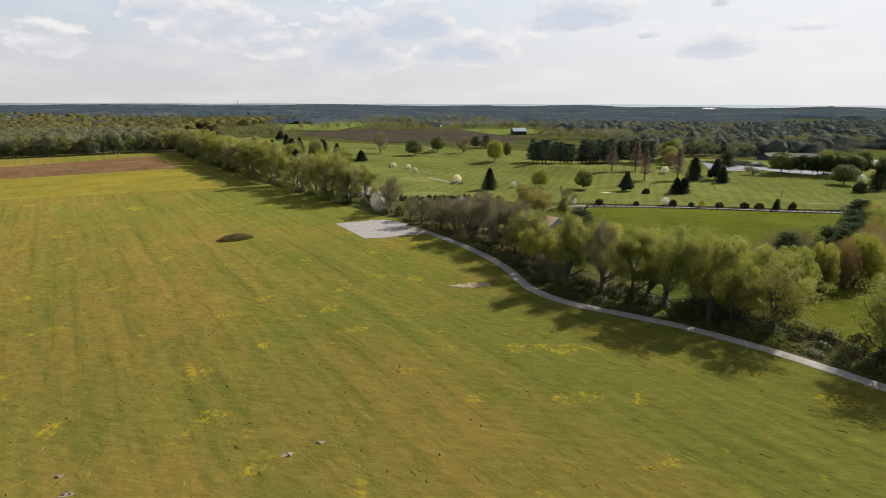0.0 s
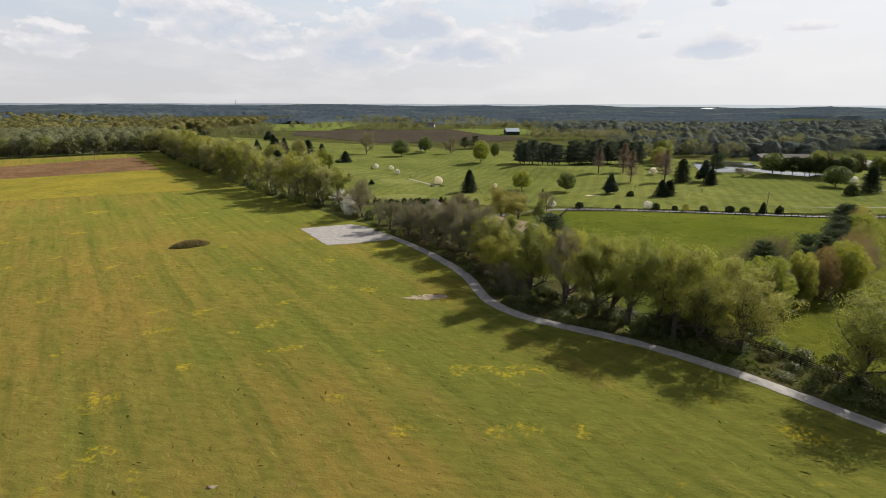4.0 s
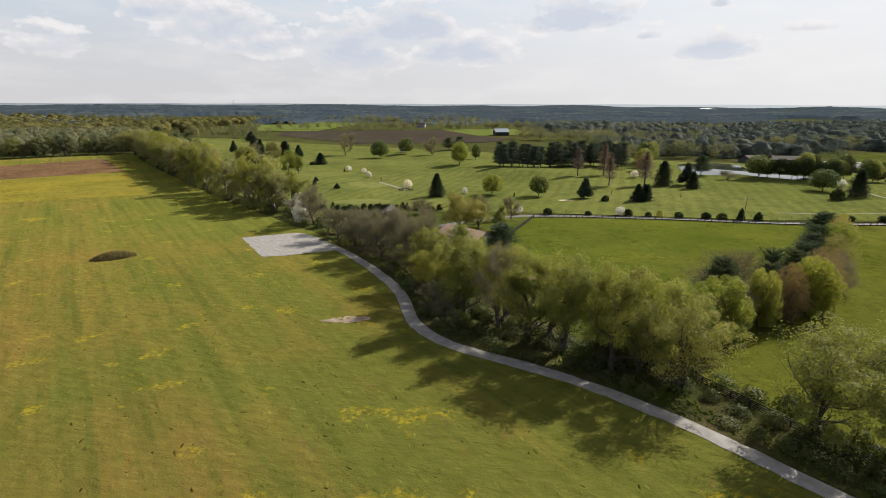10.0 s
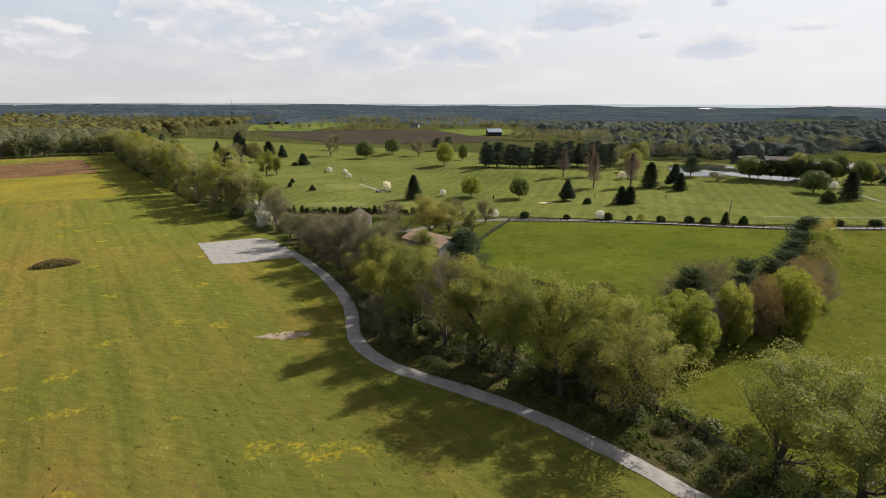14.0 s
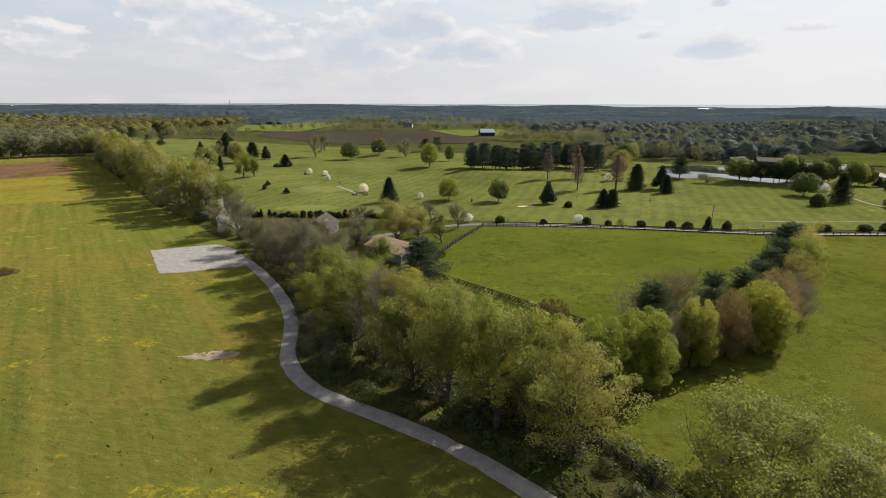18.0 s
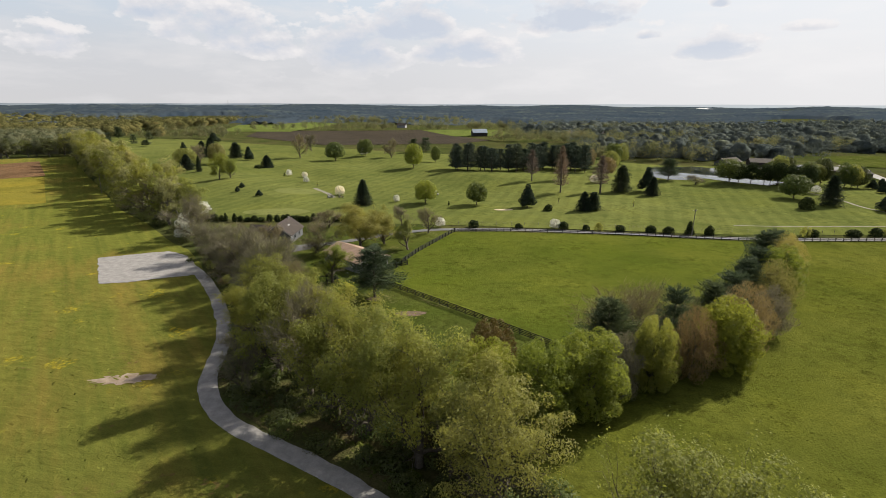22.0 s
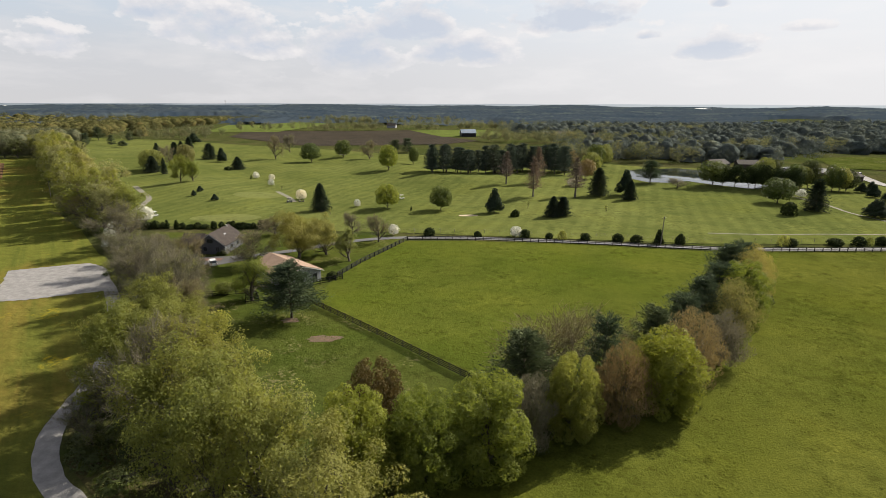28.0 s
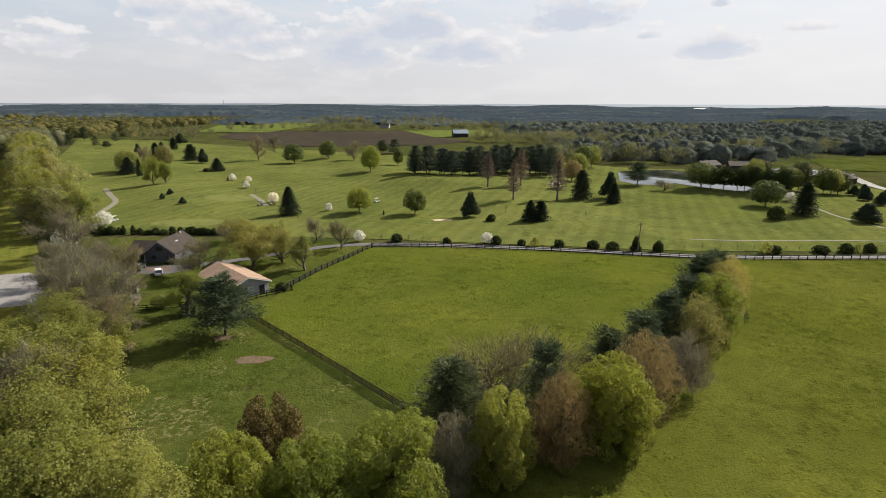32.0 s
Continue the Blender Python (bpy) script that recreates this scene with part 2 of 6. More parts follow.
def turf_material(name, a, b, dark, scale, stripes=0.0, turn=0.0, relief=0.25, thatch=0.0):
    k = Nodes(name)
    c = k.mix(k.ramp(k.noise(scale, 5), (0.35, 0.0), (0.65, 1.0)), a, b)
    c = k.mix(k.ramp(k.noise(scale * 11, 4, seed=4.0), (0.48, 0.0), (0.75, 0.55)), c, dark)
    if stripes:
        wv = k.t.nodes.new("ShaderNodeTexWave")
        m = k.t.nodes.new("ShaderNodeMapping")
        m.inputs["Rotation"].default_value = (0, 0, turn)
        k.put(m.inputs[0], k.co)
        k.put(wv.inputs["Vector"], m.outputs[0])
        wv.inputs["Scale"].default_value, wv.inputs["Distortion"].default_value, wv.inputs["Detail"].default_value = 0.055, 2.0, 2.0
        wv.inputs["Detail Scale"].default_value = 0.4
        c = k.mix(stripes, c, k.ramp(wv.outputs[0], (0.3, 0.72), (0.7, 1.18)), "MULTIPLY")
    wide = k.noise(0.055, 5, 0.62, seed=19.0)
    c = k.mix(0.8, c, k.ramp(wide, (0.36, (0.80, 0.84, 0.82)), (0.50, (1.0, 1.0, 1.0)), (0.64, (1.13, 1.10, 1.0))), "MULTIPLY")
    tuft = k.noise(0.55, 5, 0.72, seed=9.0)
    # tufts crowd in some places and are missing in others
    crowd = k.ramp(k.noise(0.09, 3, seed=23.0), (0.42, 0.15), (0.60, 0.85))
    c = k.mix(crowd, c, k.ramp(tuft, (0.34, 0.55), (0.50, 1.0), (0.70, 1.30)), "MULTIPLY")
    if thatch:
        t = k.math("MULTIPLY", k.ramp(k.noise(0.12, 4, seed=41.0), (0.52, 0.0), (0.62, 1.0)), k.ramp(k.noise(1.3, 4, 0.65, seed=43.0), (0.50, 0.0), (0.62, 1.0)))
        c = k.mix(k.math("MULTIPLY", t, thatch), c, (0.170, 0.150, 0.070))
    fine = k.noise(3.2, 4, 0.65)
    c = k.mix(0.6, c, k.ramp(fine, (0.3, 0.68), (0.7, 1.28)), "MULTIPLY")
    return k.done(k.bsdf(c, 0.9, normal=k.bump(fine, 0.6, relief), spec=0.0))


M_HAY = field_material("hay_field", 0.93)
M_GROUND = turf_material("rough_ground", (0.045, 0.058, 0.016), (0.070, 0.066, 0.028), (0.035, 0.040, 0.014), 0.03)
# the trees' shade is darkened into this floor colour
M_LITTER = turf_material("wood_floor", (0.040, 0.052, 0.015), (0.075, 0.062, 0.030), (0.020, 0.028, 0.010), 0.12, relief=0.5)
M_PADDOCK = turf_material("paddock_grass", (0.064, 0.082, 0.012), (0.087, 0.098, 0.017), (0.047, 0.062, 0.010), 0.03)
M_PASTURE = turf_material("pasture_sward", (0.067, 0.077, 0.012), (0.089, 0.095, 0.018), (0.046, 0.053, 0.010), 0.03)
M_YARD = turf_material("yard_grass", (0.046, 0.062, 0.012), (0.069, 0.079, 0.018), (0.036, 0.047, 0.010), 0.06, thatch=0.7)
M_GOLF = turf_material("golf_turf", (0.090, 0.104, 0.028), (0.120, 0.131, 0.039), (0.069, 0.083, 0.023), 0.012, 0.22, 0.35, 0.12)
M_GREEN = turf_material("putting_turf", (0.125, 0.135, 0.044), (0.138, 0.146, 0.050), (0.112, 0.122, 0.040), 0.05, relief=0.05)
M_YELLOW = turf_material("mustard_strip", (0.186, 0.154, 0.026), (0.160, 0.140, 0.028), (0.128, 0.118, 0.020), 0.03)
M_SOIL = turf_material("ploughed_soil", (0.120, 0.072, 0.040), (0.150, 0.092, 0.052), (0.085, 0.050, 0.028), 0.03, 0.35, 0.9, 0.4)
# soil colour is darkened to hold the cloud shade over this field
M_BROWN = turf_material("bare_farm_field", (0.046, 0.039, 0.031), (0.056, 0.047, 0.037), (0.040, 0.037, 0.028), 0.008, 0.3, 0.2)
M_FARGREEN = turf_material("far_pasture", (0.112, 0.136, 0.036), (0.098, 0.122, 0.032), (0.074, 0.094, 0.026), 0.008)
M_GRAVEL = plain("gravel", (0.190, 0.180, 0.172), (0.262, 0.248, 0.238), 0.7, 0.9, bump=0.7)
M_ASPHALT = plain("asphalt", (0.095, 0.093, 0.095), (0.135, 0.131, 0.131), 0.3, 0.85, bump=0.2)
M_COURT = plain("dark_asphalt", (0.060, 0.058, 0.058), (0.090, 0.086, 0.084), 0.3, 0.85, bump=0.2)
M_PATH = plain("pale_path", (0.145, 0.135, 0.10), (0.20, 0.185, 0.145), 0.4, 0.9, bump=0.2)
M_SAND = plain("bunker_sand", (0.42, 0.34, 0.22), (0.50, 0.41, 0.28), 0.6, 0.95, bump=0.3)
M_DIRT = plain("bare_dirt", (0.17, 0.125, 0.085), (0.27, 0.215, 0.165), 0.7, 0.95, bump=0.4)
M_PATIO = plain("brick_paving", (0.115, 0.062, 0.046), (0.160, 0.092, 0.070), 1.2, 0.9, bump=0.3)
M_CLAY = plain("reddish_bare_earth", (0.150, 0.092, 0.066), (0.085, 0.068, 0.036), 0.9, 0.95, bump=0.4)
M_BARK = plain("bark", (0.060, 0.048, 0.036), (0.105, 0.088, 0.070), 3.0, 0.95, bump=0.6, vary=0.5)
M_BARKPALE = plain("grey_bark", (0.105, 0.090, 0.072), (0.165, 0.145, 0.120), 3.0, 0.95, bump=0.6, vary=0.5)
M_FENCE = plain("black_fence_paint", (0.010, 0.010, 0.009), (0.020, 0.019, 0.017), 2.0, 0.8, bump=0.2, vary=0.3)
M_POSTGREY = plain("weathered_wood", (0.14, 0.12, 0.10), (0.20, 0.18, 0.15), 2.0, 0.9, bump=0.3)
LEAF_SPRING = leaf("spring_leaves", (0.158, 0.166, 0.041), (0.206, 0.213, 0.058), (1.8, 1.75, 1.1), 0.48)
LEAF_OLIVE = leaf("olive_leaves", (0.148, 0.158, 0.048), (0.194, 0.202, 0.068), (1.7, 1.7, 1.1), 0.46)
LEAF_LIME = leaf("lime_leaves", (0.128, 0.148, 0.029), (0.178, 0.196, 0.046), (1.8, 1.8, 1.0), 0.46)
LEAF_GREEN = leaf("mid_green_leaves", (0.062, 0.084, 0.026), (0.100, 0.126, 0.040), (1.4, 1.4, 0.8))
LEAF_GOLD = leaf("golden_buds", (0.200, 0.184, 0.046), (0.272, 0.248, 0.072), (1.5, 1.45, 0.9), 0.4)
LEAF_TAN = leaf("tan_buds", (0.180, 0.142, 0.070), (0.250, 0.202, 0.104), (1.3, 1.2, 0.9))
LEAF_RED = leaf("russet_buds", (0.185, 0.130, 0.062), (0.250, 0.180, 0.092), (1.3, 1.2, 0.9))
LEAF_MAROON = leaf("maroon_leaves", (0.058, 0.054, 0.024), (0.135, 0.100, 0.040), (1.3, 1.15, 0.8), 0.28)
LEAF_TWIG = leaf("grey_twigs", (0.148, 0.130, 0.092), (0.212, 0.188, 0.134), (1.2, 1.2, 1.0), 0.25, 0.9)
LEAF_ROSE = leaf("pinkish_twigs", (0.135, 0.106, 0.086), (0.185, 0.150, 0.122), (1.1, 1.0, 0.9), 0.3, 0.9)
LEAF_PINE = leaf("pine_needles", (0.056, 0.074, 0.044), (0.108, 0.132, 0.076), (1.0, 1.1, 0.9), 0.20, 0.8, 0.02)
LEAF_SPRUCE = leaf("spruce_needles", (0.026, 0.038, 0.025), (0.050, 0.066, 0.042), (1.0, 1.1, 0.8), 0.14, 0.8, 0.02)
LEAF_BOX = leaf("dark_shrub_leaves", (0.020, 0.030, 0.012), (0.048, 0.062, 0.022), (1.0, 1.1, 0.8), 0.15, 0.8, 0.03)
LEAF_WHITE = leaf("white_blossom", (0.62, 0.60, 0.52), (0.80, 0.78, 0.70), (1.0, 1.0, 0.95), 0.3)
# undergrowth colour is lowered to paint in the deep shade below the trees
LEAF_BRUSH = leaf("brushwood_leaves", (0.040, 0.052, 0.016), (0.088, 0.100, 0.032), (1.2, 1.2, 0.9), 0.2)
LEAF_HEDGE = leaf("hedgerow_leaves", (0.170, 0.168, 0.078), (0.250, 0.240, 0.120), (1.8, 1.8, 1.1), 0.5)
LEAF_STRAW = leaf("straw_buds", (0.180, 0.164, 0.062), (0.250, 0.228, 0.096), (1.5, 1.45, 0.9), 0.4)
# needles made paler and greyer, with the haze over the grove painted in
LEAF_GROVE = leaf("grove_needles", (0.056, 0.072, 0.056), (0.090, 0.108, 0.082), (1.0, 1.1, 0.9), 0.16, 0.8, 0.02)
LEAF_BROWN = leaf("brown_twigs", (0.120, 0.104, 0.062), (0.190, 0.165, 0.100), (1.1, 1.1, 0.9), 0.2, 0.9)
# distance haze is put into these three leaf colours as grey and blue
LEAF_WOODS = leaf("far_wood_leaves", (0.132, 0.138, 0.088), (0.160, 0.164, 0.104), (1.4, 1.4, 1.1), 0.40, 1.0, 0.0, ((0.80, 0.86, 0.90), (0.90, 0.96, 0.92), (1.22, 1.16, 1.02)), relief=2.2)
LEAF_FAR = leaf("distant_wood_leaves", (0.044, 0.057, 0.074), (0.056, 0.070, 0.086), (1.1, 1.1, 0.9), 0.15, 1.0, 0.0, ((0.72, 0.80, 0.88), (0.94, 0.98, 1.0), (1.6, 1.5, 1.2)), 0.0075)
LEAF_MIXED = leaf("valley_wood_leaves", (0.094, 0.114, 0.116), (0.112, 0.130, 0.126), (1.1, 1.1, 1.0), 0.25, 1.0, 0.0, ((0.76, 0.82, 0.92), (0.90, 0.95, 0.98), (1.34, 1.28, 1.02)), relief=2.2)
# the gold of sunlight on the rise is put into this leaf colour
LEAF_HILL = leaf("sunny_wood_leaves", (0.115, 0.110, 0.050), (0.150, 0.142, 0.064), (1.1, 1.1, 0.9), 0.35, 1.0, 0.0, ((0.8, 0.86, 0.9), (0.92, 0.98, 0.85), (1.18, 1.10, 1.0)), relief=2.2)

# ---- small builders ----
def link_mesh(name, me, material, parent=None, label="", smooth=False):
    ob = new(name, me)
    if material:
        me.materials.append(material)
    if smooth:
        me.polygons.foreach_set("use_smooth", [True] * len(me.polygons))
    if parent:
        ob.parent = parent
    if label:
        ob["label"] = label
    return ob


def raw_mesh(name, verts, faces):
    """A mesh from arrays: n x 3 places and m x 3 or m x 4 corners."""
    me = bpy.data.meshes.new(name)
    verts = np.asarray(verts, np.float32)
    faces = np.asarray(faces, np.int32)
    k = faces.shape[1]
    me.vertices.add(len(verts))
    me.vertices.foreach_set("co", verts.ravel())
    me.loops.add(faces.size)
    me.loops.foreach_set("vertex_index", faces.ravel())
    me.polygons.add(len(faces))
    me.polygons.foreach_set("loop_start", np.arange(len(faces), dtype=np.int32) * k)
    me.update(calc_edges=True)
    return me


def part(name, bm, material, parent, label="", smooth=False):
    me = bpy.data.meshes.new(name)
    bm.to_mesh(me)
    bm.free()
    return link_mesh(name, me, material, parent, label, smooth)


def thing(name, label, category, m=None, group="", kind=""):
    ob = tagged(new(name), label, category, group, kind)
    if m is not None:
        ob.matrix_basis = m
    return ob


def box(sx, sy, sz, x=0, y=0, z=0, rz=0, bevel=0.0, bm=None):
    """A box that stands with its foot at z."""
    bm = bm or bmesh.new()
    m = pose(x, y, z + sz / 2, 0, 0, rz) @ Matrix.Diagonal((sx, sy, sz, 1))
    made = bmesh.ops.create_cube(bm, size=1, matrix=m)["verts"]
    if bevel:
        edges = list({e for v in made for e in v.link_edges})
        bmesh.ops.bevel(bm, geom=edges, offset=bevel, segments=1, affect="EDGES")
    return bm


def tube(r1, r2, h, x=0, y=0, z=0, n=10, axis="z", bm=None):
    bm = bm or bmesh.new()
    turn = {"z": (0, 0, 0), "x": (0, 90, 0), "y": (90, 0, 0)}[axis]
    m = pose(x, y, z, *turn) @ Matrix.Translation((0, 0, h / 2 if axis == "z" else 0))
    bmesh.ops.create_cone(bm, cap_ends=True, segments=n, radius1=r1, radius2=r2, depth=h, matrix=m)
    return bm


def prism(profile, width, bm=None):
    """A profile in x and z, drawn out along y to both sides."""
    bm = bm or bmesh.new()
    a = [bm.verts.new((x, -width / 2, z)) for x, z in profile]
    b = [bm.verts.new((x, width / 2, z)) for x, z in profile]
    bm.faces.new(a)
    bm.faces.new(b[::-1])
    for i in range(len(profile)):
        j = (i + 1) % len(profile)
        bm.faces.new((a[j], a[i], b[i], b[j]))
    bmesh.ops.recalc_face_normals(bm, faces=bm.faces)
    return bm


def inside(px, py, poly):
    """Which of the points lie in the polygon."""
    hit = np.zeros(len(px), bool)
    n = len(poly)
    for i in range(n):
        (x0, y0), (x1, y1) = poly[i], poly[(i + 1) % n]
        if y0 == y1:
            continue
        hit ^= ((y0 > py) != (y1 > py)) & (px < (x1 - x0) * (py - y0) / (y1 - y0) + x0)
    return hit


def smooth01(v, a, b):
    f = np.clip((np.asarray(v, float) - a) / (b - a), 0, 1)
    return f * f * (3 - 2 * f)


def land(x, y):
    """The height of the ground: level near by, rolling on the golf course and beyond."""
    x, y = np.asarray(x, float), np.asarray(y, float)
    golf = smooth01(y, 232, 275) * (1 - smooth01(y, 440, 560)) * smooth01(0.775 * x + 0.63 * y, 110, 150)
    h = golf * (0.9 * np.sin(x / 23 + 0.7) * np.sin(y / 29) + 0.5 * np.sin(x / 11 + y / 17))
    h = h + 2.2 * np.exp(-(((x - 100) / 45) ** 2 + ((y - 345) / 22) ** 2))
    far = smooth01(np.hypot(x, y), 620, 1500)
    h = h + far * (7 * np.sin(x / 310 + 1.2) * np.sin(y / 420 + 0.5) + 5 * np.sin(x / 170 - y / 260))
    return h


def sheet(name, poly, lift, cell, material, label, category="ground"):
    """A piece of ground of that outline, laid over the land."""
    bm = bmesh.new()
    face = bm.faces.new([bm.verts.new((x, y, 0)) for x, y in poly])
    xs, ys = [p[0] for p in poly], [p[1] for p in poly]
    for axis, lo, hi in ((0, min(xs), max(xs)), (1, min(ys), max(ys))):
        no = (1, 0, 0) if axis == 0 else (0, 1, 0)
        c = math.floor(lo / cell) * cell + cell
        while c < hi:
            at = (c, 0, 0) if axis == 0 else (0, c, 0)
            bmesh.ops.bisect_plane(bm, geom=bm.verts[:] + bm.edges[:] + bm.faces[:], plane_co=at, plane_no=no)
            c += cell
    bmesh.ops.triangulate(bm, faces=bm.faces[:])
    for v in bm.verts:
        v.co.z = float(land(v.co.x, v.co.y)) + lift
    bmesh.ops.recalc_face_normals(bm, faces=bm.faces)
    if sum(f.normal.z for f in bm.faces) < 0:
        bmesh.ops.reverse_faces(bm, faces=bm.faces)
    return tagged(part(name, bm, material, None), label, category, kind="structure")


def curve_points(pts, step):
    """A smooth line through the points, cut into even steps."""
    p = np.array(pts, float)
    p = np.vstack([2 * p[0] - p[1], p, 2 * p[-1] - p[-2]])
    out = []
    for i in range(1, len(p) - 2):
        n = max(2, int(np.hypot(*(p[i + 1] - p[i])) / step))
        for t in np.linspace(0, 1, n, endpoint=False):
            out.append(0.5 * (2 * p[i] + (p[i + 1] - p[i - 1]) * t + (2 * p[i - 1] - 5 * p[i] + 4 * p[i + 1] - p[i + 2]) * t ** 2 + (3 * p[i] - p[i - 1] - 3 * p[i + 1] + p[i + 2]) * t ** 3))
    out.append(p[-2])
    return np.array(out)


def ribbon(name, pts, width, lift, material, label, category="road", ragged=0.0, step=1.5, crown=0.04):
    rng = np.random.default_rng(len(name) * 7 + len(pts))
    c = curve_points(pts, step)
    d = np.gradient(c, axis=0)
    d /= np.linalg.norm(d, axis=1)[:, None]
    side = np.stack([-d[:, 1], d[:, 0]], 1)
    rows = []
    for f in (-0.5, -0.25, 0.0, 0.25, 0.5):
        q = c + side * (f * width + (rng.normal(0, ragged, len(c))[:, None] if abs(f) == 0.5 else 0))
        rows.append(np.column_stack([q, land(q[:, 0], q[:, 1]) + lift + crown * (1 - abs(f) * 2)]))
    v = np.stack(rows, 1).reshape(-1, 3)
    n = len(c)
    faces = [(i * 5 + j, i * 5 + j + 1, i * 5 + j + 6, i * 5 + j + 5) for i in range(n - 1) for j in range(4)]
    faces = [f[::-1] for f in faces]
    return tagged(link_mesh(name, raw_mesh(name, v, faces), material), label, category, kind="structure")


# ---- the land ----
def build_ground():
    def lines(a, b, cell, end):
        inner = list(np.arange(a, b + 0.1, cell))
        out, s, v = [], cell, inner[-1]
        while v < end:
            s *= 1.22
            v += s
            out.append(v)
        low, s, v = [], cell, inner[0]
        while v > -end:
            s *= 1.22
            v -= s
            low.append(v)
        return np.array(low[::-1] + inner + out)
    gx, gy = lines(-330, 420, 7, 6500), lines(-40, 620, 7, 6500)
    X, Y = np.meshgrid(gx, gy)
    v = np.column_stack([X.ravel(), Y.ravel(), land(X, Y).ravel() - 0.05])
    w = len(gx)
    i, j = np.meshgrid(np.arange(w - 1), np.arange(len(gy) - 1))
    a = (j * w + i).ravel()
    f = np.column_stack([a, a + 1, a + w + 1, a + w])
    tagged(link_mesh("ground", raw_mesh("ground", v, f), M_GROUND), "rough grassy farmland reaching to the horizon", "ground", kind="structure")


build_ground()
LANE = [(128, -12), (108, 16), (92, 38), (80, 55), (68.7, 69.9), (66, 73.4), (61.2, 79.4), (56, 85), (49.5, 91), (42, 96.5), (32, 102.5), (27, 106), (23.2, 110.2), (20.3, 115.5), (18.5, 122), (16.8, 129.5), (13.8, 137.5), (7.5, 149.5), (0, 161.5), (-8, 172), (-13, 177)]
HEDGE = [(-18, 190), (-26, 197), (-49, 224), (-70, 245), (-98, 280), (-140, 333), (-183, 387), (-228, 452)]
HAYFIELD = [(170, -80)] + LANE[:-2] + [(-8, 176)] + HEDGE + [(-262, 431), (-300, 402), (-420, 330), (-700, 250), (-700, -80)]
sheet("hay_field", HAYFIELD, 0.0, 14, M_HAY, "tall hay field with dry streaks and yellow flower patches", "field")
sheet("mustard_strip", [(-171, 340), (-111, 260), (-188, 227), (-350, 150), (-400, 163), (-239, 289)], 0.05, 14, M_YELLOW, "yellow flowering strip of the hay field", "field")
sheet("ploughed_strip", [(-230, 415), (-171, 341), (-239, 290), (-400, 164), (-520, 200), (-400, 258), (-282, 345)], 0.09, 14, M_SOIL, "brown ploughed strip at the field's far end", "field")
sheet("wood_floor", [(130, -12), (109, 17), (93, 40), (82, 56), (70, 71), (62, 80.5), (57, 86), (50, 92), (43, 98), (33, 104), (24, 111), (19, 122), (14.5, 138), (8, 150.5), (0, 164), (-8, 177), (-16, 190), (-10, 200), (0, 180), (12, 164), (22, 163), (33, 148), (46, 131), (57, 114), (65, 102), (72, 88), (86, 64), (114, 22)], 0.03, 8, M_LITTER, "shaded weedy floor of the tree belt", "ground")
sheet("paddock", [(75.6, 128.8), (68.8, 135.3), (55.5, 148.4), (42, 161.6), (45, 177), (49, 188.5), (59.7, 212), (78.5, 212.4), (112, 209), (148.5, 201.4), (168, 201), (150, 176), (137, 155), (118, 133), (100, 120), (88, 117)], 0.06, 8, M_PADDOCK, "bright green mown paddock inside black fences", "field")
sheet("pasture", [(88, 117), (100, 120), (118, 133), (137, 155), (150, 176), (168, 201), (320, 202), (420, 150), (420, -60), (175, -60), (112, 24), (84, 66), (70, 90), (64, 101), (75, 108)], 0.07, 10, M_PASTURE, "open green pasture beside the tree row", "field")
sheet("yard_lawn", [(-8, 200), (-24, 222), (60, 218), (59.7, 212), (49, 188.5), (45, 177), (42, 161.6), (55.5, 148.4), (68.8, 135.3), (75.6, 128.8), (88, 117), (75, 108), (62, 99), (49, 111), (38, 127), (26, 143), (17, 158), (8, 167), (0, 182)], 0.04, 8, M_YARD, "patchy lawn round the farmhouse", "ground")
sheet("golf_course", [(-20, 229), (60, 222), (150, 210), (330, 208), (330, 300), (300, 330), (250, 400), (150, 430), (66, 470), (20, 500), (-120, 570), (-230, 640), (-330, 660), (-215, 470), (-175, 393), (-130, 336), (-90, 284), (-60, 248)], 0.08, 8, M_GOLF, "striped golf fairways over rolling ground", "golf course")


def ellipse(x, y, rx, ry, turn=0.0, n=22, seed=0, rough=0.08):
    rng = random.Random(seed)
    c, s = math.cos(turn), math.sin(turn)
    out = []
    for i in range(n):
        a = 2 * math.pi * i / n
        r = 1 + rng.uniform(-rough, rough)
        u, v = rx * r * math.cos(a), ry * r * math.sin(a)
        out.append((x + u * c - v * s, y + u * s + v * c))
    return out


def ragged(poly, amp, step, seed):
    """An outline whose edges wander."""
    rng = random.Random(seed)
    out = []
    for (x0, y0), (x1, y1) in zip(poly, poly[1:] + poly[:1]):
        n = max(1, round(math.hypot(x1 - x0, y1 - y0) / step))
        for i in range(n):
            t = i / n
            out.append((x0 + (x1 - x0) * t + rng.uniform(-amp, amp), y0 + (y1 - y0) * t + rng.uniform(-amp, amp)))
    return out


sheet("putting_green", ellipse(-14, 293, 11, 9, seed=1, rough=0.03), 0.14, 4, M_GREEN, "pale smooth putting green", "putting green")
sheet("putting_green", ellipse(-9, 243, 13, 6, seed=2, rough=0.03), 0.14, 4, M_GREEN, "pale smooth putting green", "putting green")
sheet("sand_bunker", ellipse(80.5, 250.3, 4.0, 1.6, 0.2, 16, 3, 0.12), 0.15, 2, M_SAND, "sand bunker cut into the fairway", "bunker")
sheet("brown_field", [(-185, 690), (-60, 565), (70, 590), (110, 640), (75, 705), (20, 845), (-60, 815), (-205, 800)], 0.3, 20, M_BROWN, "brown bare farm field beyond the golf course", "field")
sheet("far_pasture", [(70, 700), (150, 730), (140, 870), (20, 845)], 0.5, 20, M_FARGREEN, "sunlit green field far off", "field")
